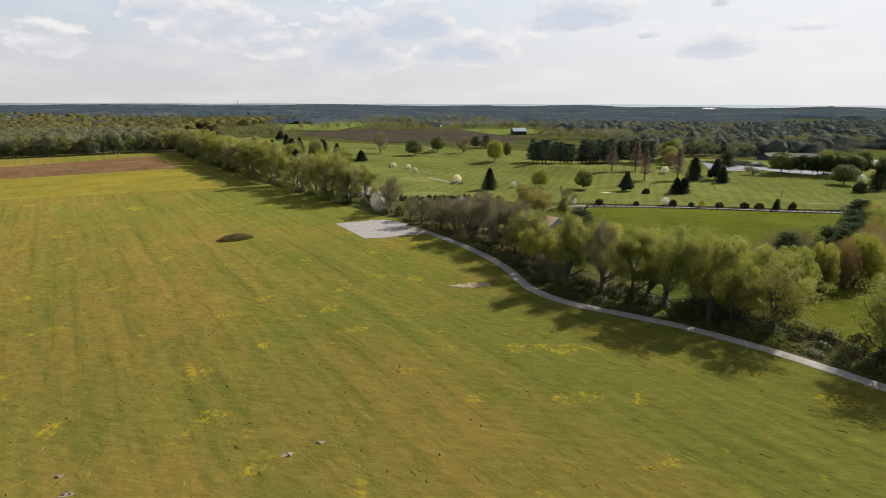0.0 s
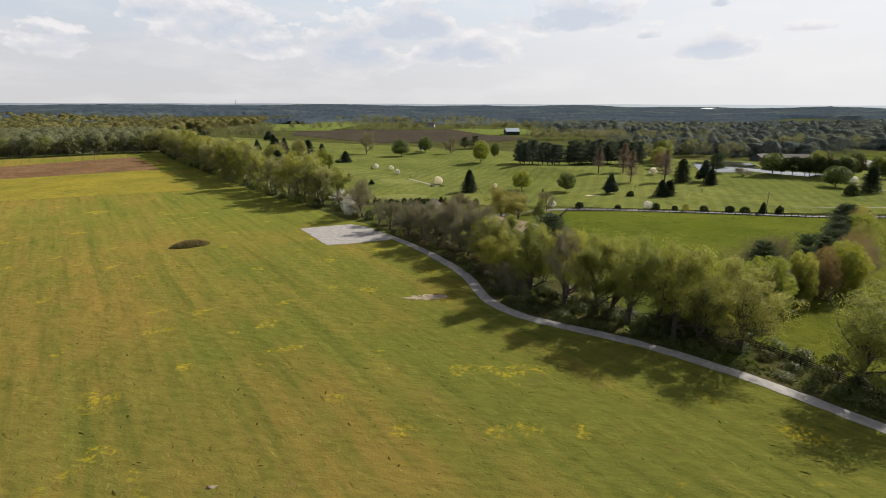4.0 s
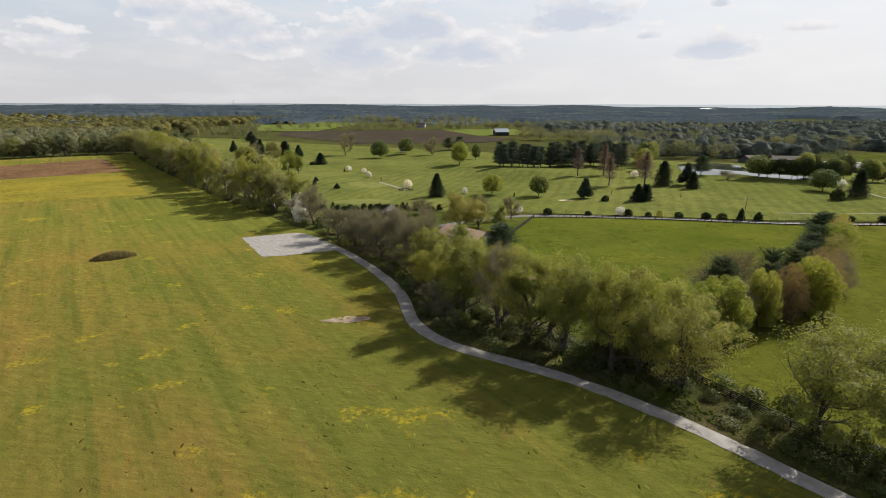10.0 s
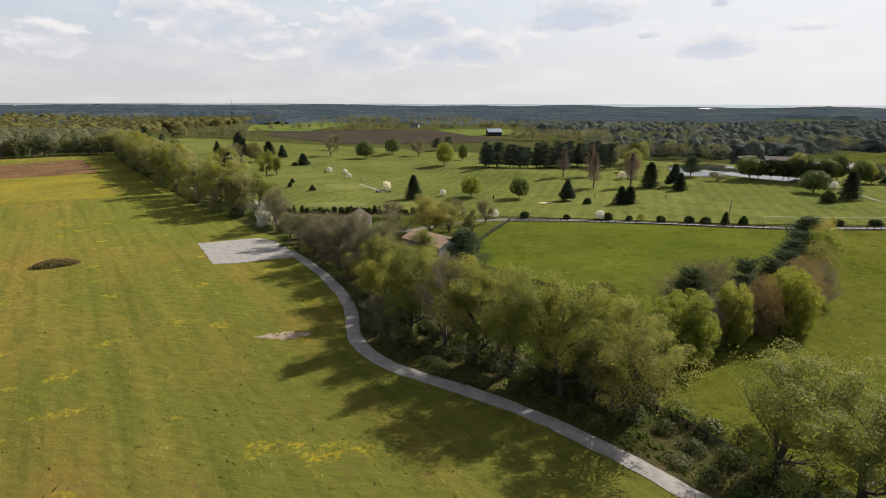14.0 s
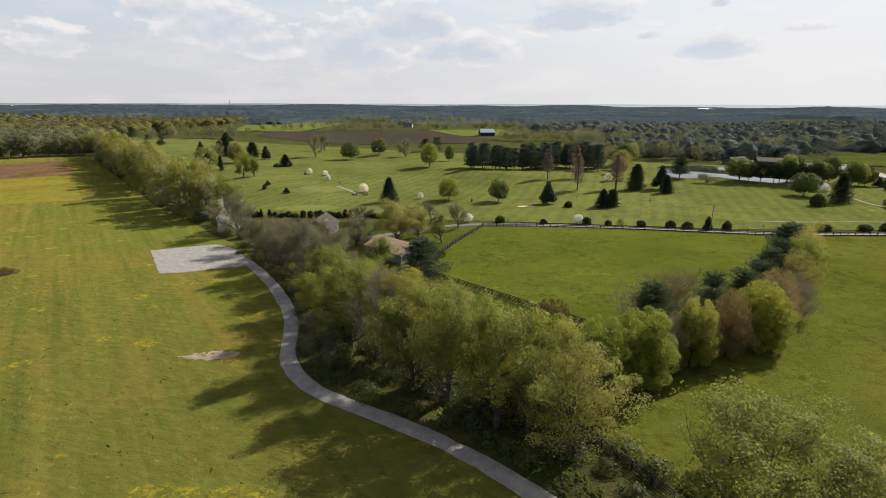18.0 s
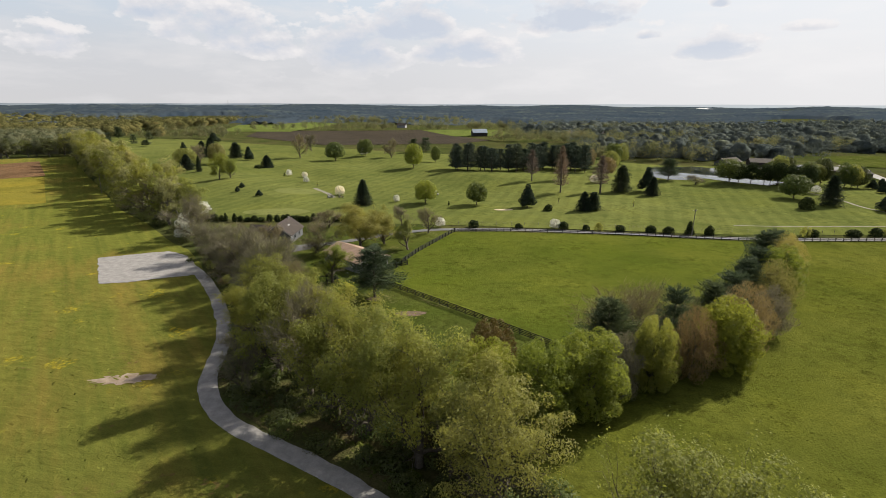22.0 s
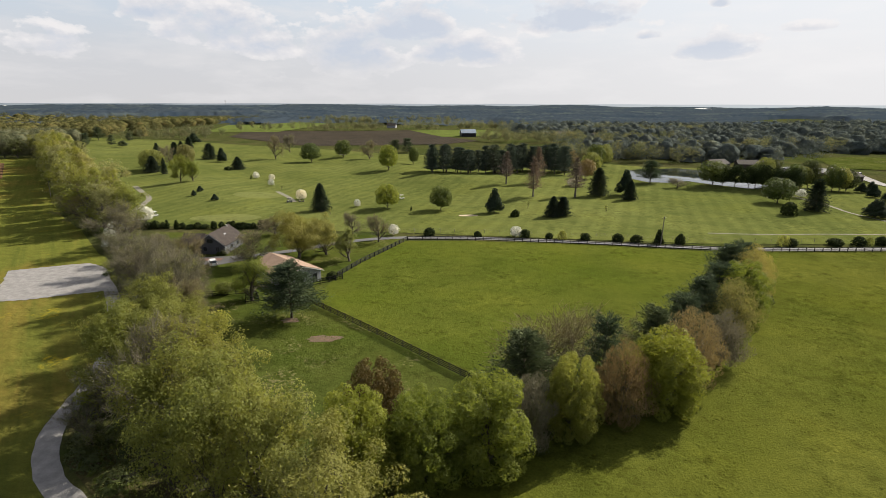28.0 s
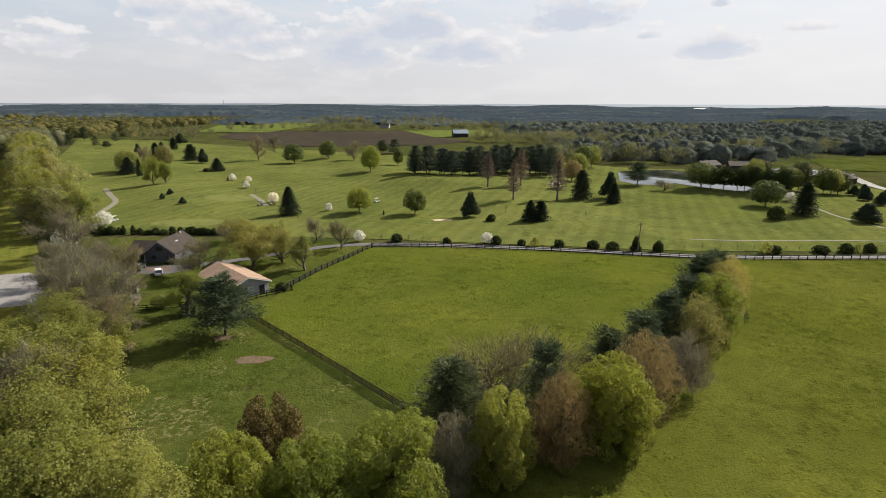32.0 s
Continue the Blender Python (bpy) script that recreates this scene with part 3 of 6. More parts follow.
sheet("far_pasture", [(-250, 775), (-156, 780), (-130, 1000), (-214, 1120), (-300, 980)], 0.6, 20, M_FARGREEN, "sunlit green field far off", "field")
# this slope lies in shade; the darker yard grass carries it as colour
sheet("far_pasture", [(330, 400), (480, 390), (520, 470), (360, 470)], 0.3, 20, M_YARD, "dull olive field on the far slope", "field")
ribbon("gravel_lane", LANE, 2.65, 0.05, M_GRAVEL, "winding grey gravel lane beside the trees", "road", 0.08)
sheet("gravel_pad", ragged([(-38.5, 181), (-31, 184.6), (-22.5, 188), (-15.5, 183.5), (-11, 178), (-6.5, 171.5), (-4.5, 167.5), (-8.5, 165.8), (-13, 164), (-18.8, 161.4), (-25, 160.2), (-30.5, 168.5)], 0.24, 0.8, 3), 0.075, 5, M_GRAVEL, "pale gravel turning pad at the lane's end", "gravel pad")
ribbon("farm_road", [(13, 193.5), (22, 197), (30.2, 202.3), (38, 208), (46, 212.5), (58, 215.6), (83.4, 215.2), (115.7, 210.4), (146, 205), (177.3, 203.6), (205, 204.4), (260, 206), (330, 205)], 3.0, 0.13, M_ASPHALT, "grey asphalt farm road along the paddock", "road", 0.03)
sheet("driveway_court", [(-3, 187.5), (12, 186.5), (17.5, 191), (16, 195.5), (12, 194.6), (-3, 192.5)], 0.12, 4, M_COURT, "asphalt parking court before the house", "driveway")
ribbon("cart_path", [(-85, 318), (-70, 298), (-59, 283.5), (-54.1, 270), (-49.9, 257), (-42, 244), (-36, 233)], 2.4, 0.15, M_PATH, "pale golf cart path", "path", 0.03)
ribbon("cart_path", [(-9.3, 306), (0.3, 291.4), (6.6, 278.4)], 2.2, 0.15, M_PATH, "pale golf cart path", "path", 0.03)
ribbon("cart_path", [(229, 290), (233.1, 275.6), (232.6, 259.1), (232.8, 238.9), (234, 215)], 1.1, 0.15, M_PATH, "pale golf cart path", "path", 0.03)
ribbon("cart_path", [(158, 223), (176, 221.5), (205, 222), (260, 219)], 0.8, 0.15, M_PATH, "pale golf cart path", "path", 0.03)
ribbon("park_road", [(327, 402), (321, 383), (313.7, 354), (306, 328), (299, 300)], 6.0, 0.22, M_GRAVEL, "pale road past the clubhouse", "road", 0.03)
sheet("car_park", [(266, 372), (300, 360), (322, 384), (300, 402), (262, 392)], 0.2, 8, M_COURT, "asphalt car park by the clubhouse", "car park")
kit = Nodes("pond_water")
M_WATER = kit.done(kit.bsdf((0.020, 0.026, 0.020), 0.08, normal=kit.bump(kit.noise(0.7, 3), 0.08, 0.1), spec=0.5))
sheet("pond", [(178, 352), (186, 380), (205, 400), (226, 404), (236, 392), (226, 362), (228, 336), (237, 318), (232, 308), (222, 308), (210, 324), (203, 338), (192, 337), (183, 342)], 0.2, 10, M_WATER, "still pond reflecting the bright sky", "pond")
sheet("bare_patch", ellipse(6.4, 116.8, 4.4, 1.5, 0.12, 40, 5, 0.26), 0.035, 2, M_DIRT, "scraped bare patch in the hay field", "bare earth")
sheet("bare_patch", ellipse(49.5, 143, 3.0, 1.4, 0.1, 18, 6, 0.25), 0.08, 2, M_CLAY, "reddish bare earth patch in the lawn", "bare earth")
sheet("bare_patch", ellipse(41, 151, 1.8, 1.3, 0.1, 14, 7, 0.25), 0.085, 2, M_CLAY, "bare earth round the pine's foot", "bare earth")


# small scraped spots and stones in the near hay
M_STONE = plain("field_stone", (0.09, 0.083, 0.075), (0.15, 0.14, 0.125), 3.0, 0.9, bump=0.5)


def field_stones():
    rng = np.random.default_rng(77)
    for i, (x, y, r) in enumerate(((-44.6, 50.8, 0.9), (-41.5, 47.9, 1.1), (-19.1, 54.8, 1.2), (-15.6, 57.2, 0.8))):
        sheet("bare_patch", ellipse(x, y, r * 0.7, r * 0.3, 0.3, 14, 50 + i, 0.45), 0.035, 1, M_DIRT, "small scraped bare spot in the hay", "bare earth")
        for k in range(2):
            bm = bmesh.new()
            bmesh.ops.create_icosphere(bm, subdivisions=2, radius=0.12 + 0.08 * rng.random())
            for v in bm.verts:
                v.co *= 1 + 0.22 * math.sin(7 * v.co.x * (k + 2) + 5 * v.co.y + i)
                v.co.z *= 0.6
            me = bpy.data.meshes.new("field_stone")
            bm.to_mesh(me)
            bm.free()
            me.materials.append(M_STONE)
            o = new("field_stone", me)
            o.matrix_basis = pose(x + rng.uniform(-0.5, 0.5), y + rng.uniform(-0.3, 0.3), 0.12, 0, 0, 80 * i + 40 * k)
            tagged(o, "grey stone lying in the hay field", "stone", "stones in the hay")


field_stones()

# ---- trees ----
def unit(v):
    return v / (np.linalg.norm(v) + 1e-9)


def grow(rng, p, d, length, r, level, top, segs, tips, lean, up, kids):
    """One limb in three bends, with its side limbs; the last level ends in tips."""
    bends = 6 if level == 0 else (3 if level < top else 1)
    for i in range(bends):
        d = unit(d + rng.normal(0, 0.10 + 0.04 * level, 3) + (0, 0, up * (0.3 if level == 0 else 1.0)))
        q = p + d * length / bends
        r1 = r * (0.80 if level < 2 else 0.68)
        segs.append((p, q, r, r1, level))
        if level < top:
            for _ in range(kids[level]):
                side = unit(np.cross(d, rng.normal(0, 1, 3)))
                a = lean * rng.uniform(0.75, 1.25) * ((1.75 - 0.16 * i) if level == 0 else 1.0)
                grow(rng, q, unit(d * math.cos(a) + side * math.sin(a)), length * rng.uniform(0.50, 0.68) * (1.0 - 0.07 * abs(i - 1)), r1 * 0.58, level + 1, top, segs, tips, lean, up, kids)
        p, r = q, r1
    tips.append(p)


def tube_mesh(name, segs, sides=(6, 5, 4, 3, 3)):
    verts, faces, n = [], [], 0
    for p, q, r0, r1, lev in segs:
        k = sides[lev]
        d = unit(q - p)
        u = unit(np.cross(d, (0.31, 0.87, 0.38)))
        w = np.cross(d, u)
        a = np.arange(k) * 2 * math.pi / k
        ring = np.cos(a)[:, None] * u + np.sin(a)[:, None] * w
        verts += [p + ring * r0, q + ring * r1]
        for i in range(k):
            j = (i + 1) % k
            faces.append((n + i, n + j, n + k + j, n + k + i))
        n += 2 * k
    return raw_mesh(name, np.vstack(verts), faces)


def cards_mesh(name, at, size, rng, out=None, flat=0.0, slim=0.74, along=None, inner=0, firm=1.0):
    """Small pointed leaf sprays round the given places; out: the way they face, if any."""
    n = len(at)
    nrm = rng.normal(0, 1, (n, 3))
    if out is not None:
        nrm = nrm * 0.55 + out * firm
    nrm[:, 2] += flat
    nrm /= np.linalg.norm(nrm, axis=1)[:, None]
    u = np.cross(nrm, rng.normal(0, 1, (n, 3))) if along is None else along + rng.normal(0, 0.25, (n, 3))
    u /= np.linalg.norm(u, axis=1)[:, None] + 1e-9
    w = np.cross(nrm, u)
    s = size * rng.uniform(0.6, 1.35, (n, 1))
    s[n - inner:] *= 2.0
    v = np.stack([at + u * s, at - u * s * 0.9 + w * s * slim, at - u * s * 0.8 - w * s * slim], 1)
    v[:, 1:] += nrm[:, None] * s[:, None] * 0.12
    return raw_mesh(name, v.reshape(-1, 3), np.arange(n * 3).reshape(-1, 3))


def fit_to(segs, pts, h, w):
    """Scale limbs and leaf places to a tree h high and w wide."""
    allp = np.vstack([pts, np.array([s[1] for s in segs])])
    fz = h / np.percentile(allp[:, 2], 99.7)
    fx = w / 2 / np.percentile(np.hypot(allp[:, 0], allp[:, 1]), 91)
    f = np.array([fx, fx, fz])
    return [(p * f, q * f, a, b, l) for p, q, a, b, l in segs], pts * f


def twig_mesh(name, at, rng, length, thick, out=None, up=0.5):
    """Bare twigs: one sliver each."""
    n = len(at)
    d = rng.normal(0, 0.7, (n, 3)) + (0, 0, up)
    if out is not None:
        d = d + out * 0.8
    d /= np.linalg.norm(d, axis=1)[:, None]
    s = np.cross(d, rng.normal(0, 1, (n, 3)))
    s /= np.linalg.norm(s, axis=1)[:, None]
    ln = length * rng.uniform(0.5, 1.3, (n, 1))
    v = np.stack([at - s * thick, at + s * thick, at + d * ln], 1)
    a = np.arange(n)[:, None] * 3
    return raw_mesh(name, v.reshape(-1, 3), np.hstack([a, a + 1, a + 2]))


PROTO_SIZE = {}


def broadleaf(h, w, seed, leaves, size, bark, foliage, lean=0.62, up=0.10, first=0.32, kids=(2, 2, 2), stems=1, twigs=0, spread=0.55, top=3, twig_look=None, stout=1.0):
    """An airy tree: trunk and limbs, leaf sprays about the twigs."""
    rng = np.random.default_rng(seed)
    segs, tips = [], []
    for s in range(stems):
        a = rng.uniform(0, 6.28)
        tilt = 0.0 if stems == 1 else 0.28
        grow(rng, np.array([0.15 * math.cos(a) * (stems > 1), 0.15 * math.sin(a) * (stems > 1), 0.0]), unit(np.array([tilt * math.cos(a), tilt * math.sin(a), 1.0])), h * 0.62, (0.018 * h / (stems ** 0.4) + 0.05) * stout, 0, top, segs, tips, lean, up, kids)
    tips = np.array(tips)
    segs, tips = fit_to(segs, tips, h * 0.97, w)
    twig_ends = np.array([s[1] for s in segs if s[4] >= 2])
    pool = np.vstack([tips, tips, twig_ends])
    pool = pool[pool[:, 2] > h * first * 0.7]
    root = thing("deciduous_tree", "", "tree")
    trunk = link_mesh("trunk", tube_mesh("trunk", segs), bark, root)
    if leaves:
        # boughs carry their leaves in rounded clumps; a third stand loose between them
        nc = max(24, min(90, leaves // 110))
        clump = pool[rng.permutation(len(pool))[:nc]]
        nc = len(clump)
        rad = spread * rng.uniform(1.6, 3.0, nc)
        pick = rng.integers(0, nc, leaves)
        d = rng.normal(0, 1, (leaves, 3))
        d[:, 2] += 0.45
        d /= np.linalg.norm(d, axis=1)[:, None]
        at = clump[pick] + d * (rad[pick] * (1 - np.abs(rng.normal(0, 0.22, leaves))))[:, None] * (1, 1, 0.8)
        k = leaves // 3
        at[:k] = pool[rng.integers(0, len(pool), k)] + rng.normal(0, spread, (k, 3)) * (1, 1, 0.75)
        out = at - (0, 0, h * 0.45)
        out /= np.linalg.norm(out, axis=1)[:, None]
        out = out * 0.6 + d * 0.7
        link_mesh("crown", cards_mesh("crown", at, size, rng, out, flat=0.3, firm=1.1), foliage, root)
    if twigs:
        at = pool[rng.integers(0, len(pool), twigs)] + rng.normal(0, 0.22, (twigs, 3))
        c = np.array([0, 0, h * 0.45])
        o = at - c
        o /= np.linalg.norm(o, axis=1)[:, None]
        link_mesh("branchwork", twig_mesh("branchwork", at, rng, 1.3, 0.027, o), twig_look or LEAF_TWIG, root)
    PROTO_SIZE[root] = (h, w)
    return root


def dense_tree(h, w, seed, leaves, size, bark, foliage, foot=0.10, shape="oval", lumps=0.28, name="deciduous_tree", lobes=24, limbs=2, upright=0.0, lobe=1.0):
    """A full crown: leaf sprays crowd on the outside of many rounded lobes, with limbs inside."""
    rng = np.random.default_rng(seed)

    def reach(tz):
        if shape == "cone":
            return (1 - tz) ** 0.8 * (0.55 + 0.45 * smooth01(tz, 0, 0.10))
        if shape == "egg":
            return np.sin(np.pi * np.clip(tz * 0.9 + 0.1, 0, 1) ** 0.62) ** 0.7
        if shape == "flame":
            return (0.62 + 0.38 * smooth01(tz, 0, 0.4)) * np.clip(1 - np.clip((tz - 0.30) / 0.72, 0, 1) ** 1.7, 0, 1) ** 0.8
        if shape == "dome":
            return (0.72 + 0.28 * smooth01(tz, 0, 0.3)) * np.sqrt(np.clip(1 - np.clip((tz - 0.35) / 0.66, 0, 1) ** 2.2, 0, 1))
        if shape == "ball":
            return np.sqrt(np.clip(1 - (1.75 * tz - 0.75) ** 2, 0, 1))
        return np.sin(np.pi * np.clip(tz * 0.88 + 0.12, 0, 1) ** 0.85) ** 0.6
    tz = (np.arange(lobes) + rng.uniform(0.1, 0.9, lobes)) / lobes
    tz = 0.04 + 0.90 * tz ** 0.9
    az = np.arange(lobes) * 2.39996 + rng.normal(0, 0.35, lobes)
    env = reach(tz)
    rb = (0.20 + 0.10 * rng.uniform(0, 1, lobes)) * (0.45 + 0.55 * env) * (0.75 + lumps * 0.5) * (24 / lobes) ** 0.4 * lobe
    rc = np.clip(env / 2 - rb * 0.72, 0, 1) * rng.uniform(0.85 - 0.25 * (1 - lobe), 1.12 + 0.1 * (1 - lobe), lobes)
    aspect = h * (1 - foot) / w
    c = np.column_stack([rc * np.cos(az), rc * np.sin(az), tz * aspect])
    c = np.vstack([c, [[0.0, 0.0, 0.45 * aspect]]])
    rb = np.append(rb, 0.30)
    pick = rng.choice(len(rb), leaves * 2, p=rb ** 2 / (rb ** 2).sum())
    d = rng.normal(0, 1, (leaves * 2, 3))
    d /= np.linalg.norm(d, axis=1)[:, None]
    at = c[pick] + d * (rb[pick] * (1 - np.abs(rng.normal(0, 0.13, leaves * 2))))[:, None]
    gap = np.linalg.norm(at[:, None] - c[None], axis=2) / rb[None]
    gap[np.arange(len(at)), pick] = 9
    keep = (gap.min(1) > 0.70) & (at[:, 2] > 0)
    at, out = at[keep][:leaves], d[keep][:leaves]
    at[:, 2] *= (1 - foot) * h / (np.percentile(at[:, 2], 99.8))
    at[:, :2] *= w / 2 / np.percentile(np.hypot(at[:, 0], at[:, 1]), 97)
    at[:, 2] += foot * h
    root = thing(name, "", "tree")
    segs, tips = [], []
    grow(rng, np.zeros(3), np.array([0.02, 0.01, 1.0]), h * 0.62, 0.016 * h + 0.05, 0, limbs, segs, tips, 0.6, 0.1, (2, 2, 2))
    segs, _ = fit_to(segs, np.array(tips), h * 0.84, w * 0.66)
    link_mesh("trunk", tube_mesh("trunk", segs), bark, root)
    k = len(at) // 7
    at[-k:, :2] *= 0.74
    at[-k:, 2] = foot * h + (at[-k:, 2] - foot * h) * 0.86
    sprays = None
    if upright:
        sprays = out * 0.7 + (0, 0, upright)
    link_mesh("crown", cards_mesh("crown", at, size, rng, out, inner=k, firm=1.5, slim=0.30 if upright else 0.74, along=sprays), foliage, root)
    PROTO_SIZE[root] = (h, w)
    return root


def conifer(h, w, seed, tiers, per, cards, size, foliage, bare=0.10, droop=-0.25, power=0.85, ragged=0.12, bark=None):
    """Whorls of boughs round a straight stem, each bough clothed in needle sprays."""
    rng = np.random.default_rng(seed)
    segs, at, alongs = [(np.zeros(3), np.array([0, 0, h * 0.5]), 0.016 * h + 0.05, 0.010 * h + 0.03, 0), (np.array([0, 0, h * 0.5]), np.array([0, 0, h * 0.985]), 0.010 * h + 0.03, 0.02, 0)], [], []
    for i in range(tiers):
        tz = bare + (0.98 - bare) * (i + rng.uniform(-0.3, 0.3)) / tiers
        tz = min(max(tz, bare), 0.985)
        reach = w / 2 * ((1 - (tz - bare) / (1 - bare)) ** power) * (0.45 + 0.55 * min(1, (tz - bare) * 9 + 0.55)) + 0.15
        for j in range(per):
            a = 6.283 * (j + rng.uniform(-0.4, 0.4)) / per + i * 1.1
            rr = reach * (1 + rng.normal(0, ragged))
            d = unit(np.array([math.cos(a), math.sin(a), droop + 0.45 * tz]))
            p = np.array([0, 0, h * tz])
            q = p + d * rr
            segs.append((p, q, 0.05, 0.015, 3))
            t = rng.uniform(0.12, 1.02, cards)[:, None] ** 0.75
            sway = rng.normal(0, 1, (cards, 3)) * (0.06 + 0.14 * rr) * np.array([1, 1, 0.45])
            at.append(p + d * rr * t + sway * (0.4 + 0.6 * t))
            alongs.append(np.repeat(d[None], cards, 0))
    at, alongs = np.vstack(at), np.vstack(alongs)
    tipc = rng.normal(0, 0.15, (14, 3)) + np.array([0, 0, h * 0.97])
    at, alongs = np.vstack([at, tipc]), np.vstack([alongs, np.repeat([[0.1, 0, 1.0]], 14, 0)])
    root = thing("conifer_tree", "", "conifer")
    link_mesh("trunk", tube_mesh("trunk", segs), bark or M_BARK, root)
    link_mesh("crown", cards_mesh("crown", at, size, rng, flat=0.8, slim=0.42, along=alongs), foliage, root)
    PROTO_SIZE[root] = (h, w)
    return root


def shrub(h, w, seed, leaves, size, foliage, shape="ball", lumps=0.3):
    root = dense_tree(h, w, seed, leaves, size, M_BARK, foliage, 0.0, shape, lumps, "shrub", 11, 1)
    root["category"] = "shrub"
    return root


class Kind:
    """Trees of one kind: a few built once, then set out as copies."""

    def __init__(self, *makers):
        self.makers, self.made, self.n = makers, {}, 0

    def plant(self, x, y, h, w, label, group="", name="", turn=None, foliage=None, category="", which=None):
        i = (self.n if which is None else which) % len(self.makers)
        self.n += 1
        m = pose(x, y, float(land(x, y)) - 0.03, 0, 0, turn if turn is not None else (self.n * 137.5) % 360)
        if i not in self.made:
            self.made[i] = ob = self.makers[i]()
            ob.matrix_basis = m
        else:
            ob = copy_thing(self.made[i], m)
            PROTO_SIZE[ob] = PROTO_SIZE[self.made[i]]
        ph, pw = PROTO_SIZE[ob]
        ob.scale = (w / pw, w / pw, h / ph)
        if name:
            ob.name = name
        for c in ob.children:
            if c.name.startswith("crown"):
                c.material_slots[0].link = "OBJECT"
                c.material_slots[0].material = foliage or c.data.materials[0]
        tagged(ob, label, category, group)
        if not group and "group" in ob:
            del ob["group"]
        return ob


AIRY = Kind(*[lambda s=s, l=l: broadleaf(16, 11, s, l, 0.115, M_BARK, LEAF_SPRING, first=0.46, spread=0.50, stout=1.8) for s, l in ((11, 21000), (12, 18500), (13, 22000), (14, 18000), (15, 21000))])
HEDGE_TREE = Kind(*[lambda s=s, l=l: broadleaf(18, 11, s, l, 0.25, M_BARKPALE, LEAF_HEDGE, first=0.16, spread=0.70, kids=(2, 3, 1), top=2, stout=1.4) for s, l in ((16, 4600), (17, 4100), (18, 3900), (19, 4400))])
CLUMP = Kind(*[lambda s=s, l=l: broadleaf(15, 12, s, l, 0.098, M_BARK, LEAF_OLIVE, stems=3, stout=1.5, spread=0.46, lean=0.7, first=0.22, kids=(2, 2, 1)) for s, l in ((21, 26000), (22, 24000))])
BARE = Kind(*[lambda s=s: broadleaf(14, 11, s, 2000, 0.11, M_BARK, LEAF_OLIVE, lean=0.55, up=0.10, twigs=6000, first=0.10, stout=1.7, twig_look=LEAF_TWIG) for s in (31, 32, 33)])
VASE = Kind(lambda: broadleaf(10, 15, 41, 0, 0.12, M_BARK, LEAF_BRUSH, stems=5, stout=1.5, twig_look=LEAF_BROWN, lean=0.55, up=0.03, twigs=5200, first=0.3, kids=(2, 2, 1)))
BUDS = Kind(*[lambda s=s: dense_tree(12, 9, s, 16000, 0.15, M_BARKPALE, LEAF_RED, 0.03, "flame", 0.75, lobes=60, limbs=3, upright=1.1, lobe=0.66) for s in (51, 52, 53)])
LIME = Kind(*[lambda s=s: dense_tree(12, 9, s, 30000, 0.100, M_BARK, LEAF_LIME, 0.03, "dome", 0.62, lobes=84, lobe=0.72) for s in (61, 62, 63)])
ROUND = Kind(*[lambda s=s: dense_tree(10, 9.5, s, 5200, 0.20, M_BARK, LEAF_GREEN, 0.20, "ball", 0.30) for s in (71, 72)])
GOLD = Kind(lambda: broadleaf(13, 12, 81, 24000, 0.115, M_BARK, LEAF_GOLD, first=0.26, spread=0.55, lean=0.72, stout=1.5), lambda: broadleaf(12, 9, 82, 18000, 0.11, M_BARK, LEAF_GOLD, stems=3, first=0.3, spread=0.45, kids=(2, 2, 1), stout=1.6))
SPRUCE = Kind(lambda: conifer(12, 8, 91, 30, 12, 24, 0.32, LEAF_SPRUCE, 0.06), lambda: conifer(12, 8, 92, 28, 12, 24, 0.33, LEAF_SPRUCE, 0.08, -0.2, 0.65, 0.16), lambda: dense_tree(12, 8, 97, 5200, 0.24, M_BARK, LEAF_SPRUCE, 0.10, "cone", 0.4, "conifer_tree"))
PINE = Kind(lambda: conifer(11, 9, 93, 11, 8, 210, 0.20, LEAF_PINE, 0.19, 0.16, 0.5, 0.28), lambda: conifer(11, 9, 94, 12, 8, 130, 0.20, LEAF_PINE, 0.08, 0.10, 0.40, 0.30))
GROVE = Kind(lambda: conifer(15, 9, 98, 14, 9, 24, 0.50, LEAF_GROVE, 0.14, 0.05, 0.5, 0.25), lambda: conifer(15, 9, 99, 13, 9, 24, 0.52, LEAF_GROVE, 0.16, 0.0, 0.45, 0.3))
LARCH = Kind(lambda: conifer(18, 6.5, 95, 30, 7, 20, 0.26, LEAF_ROSE, 0.20, 0.15, 0.8, 0.2, M_BARKPALE), lambda: conifer(18, 6.5, 96, 28, 7, 20, 0.26, LEAF_ROSE, 0.24, 0.2, 0.75, 0.25, M_BARKPALE))
SHRUB = Kind(lambda: shrub(2.5, 3.6, 101, 1300, 0.16, LEAF_BOX), lambda: shrub(2.5, 3.6, 102, 1300, 0.16, LEAF_BOX, "ball", 0.45))
CONESHRUB = Kind(lambda: shrub(4.5, 3.2, 103, 1500, 0.16, LEAF_BOX, "cone", 0.25))
BRUSH = Kind(lambda: shrub(2.4, 3.8, 104, 1100, 0.13, LEAF_BRUSH, "ball", 0.7), lambda: shrub(2.0, 4.2, 105, 1100, 0.13, LEAF_BRUSH, "egg", 0.8))
BLOSSOM = Kind(lambda: dense_tree(4.2, 4.4, 106, 2000, 0.14, M_BARK, LEAF_WHITE, 0.14, "ball", 0.6), lambda: dense_tree(4.2, 4.4, 107, 1900, 0.14, M_BARK, LEAF_WHITE, 0.2, "oval", 0.7))
SAPLING = Kind(lambda: broadleaf(3.6, 1.3, 108, 220, 0.10, M_BARK, LEAF_OLIVE, kids=(1, 1, 1), spread=0.12))


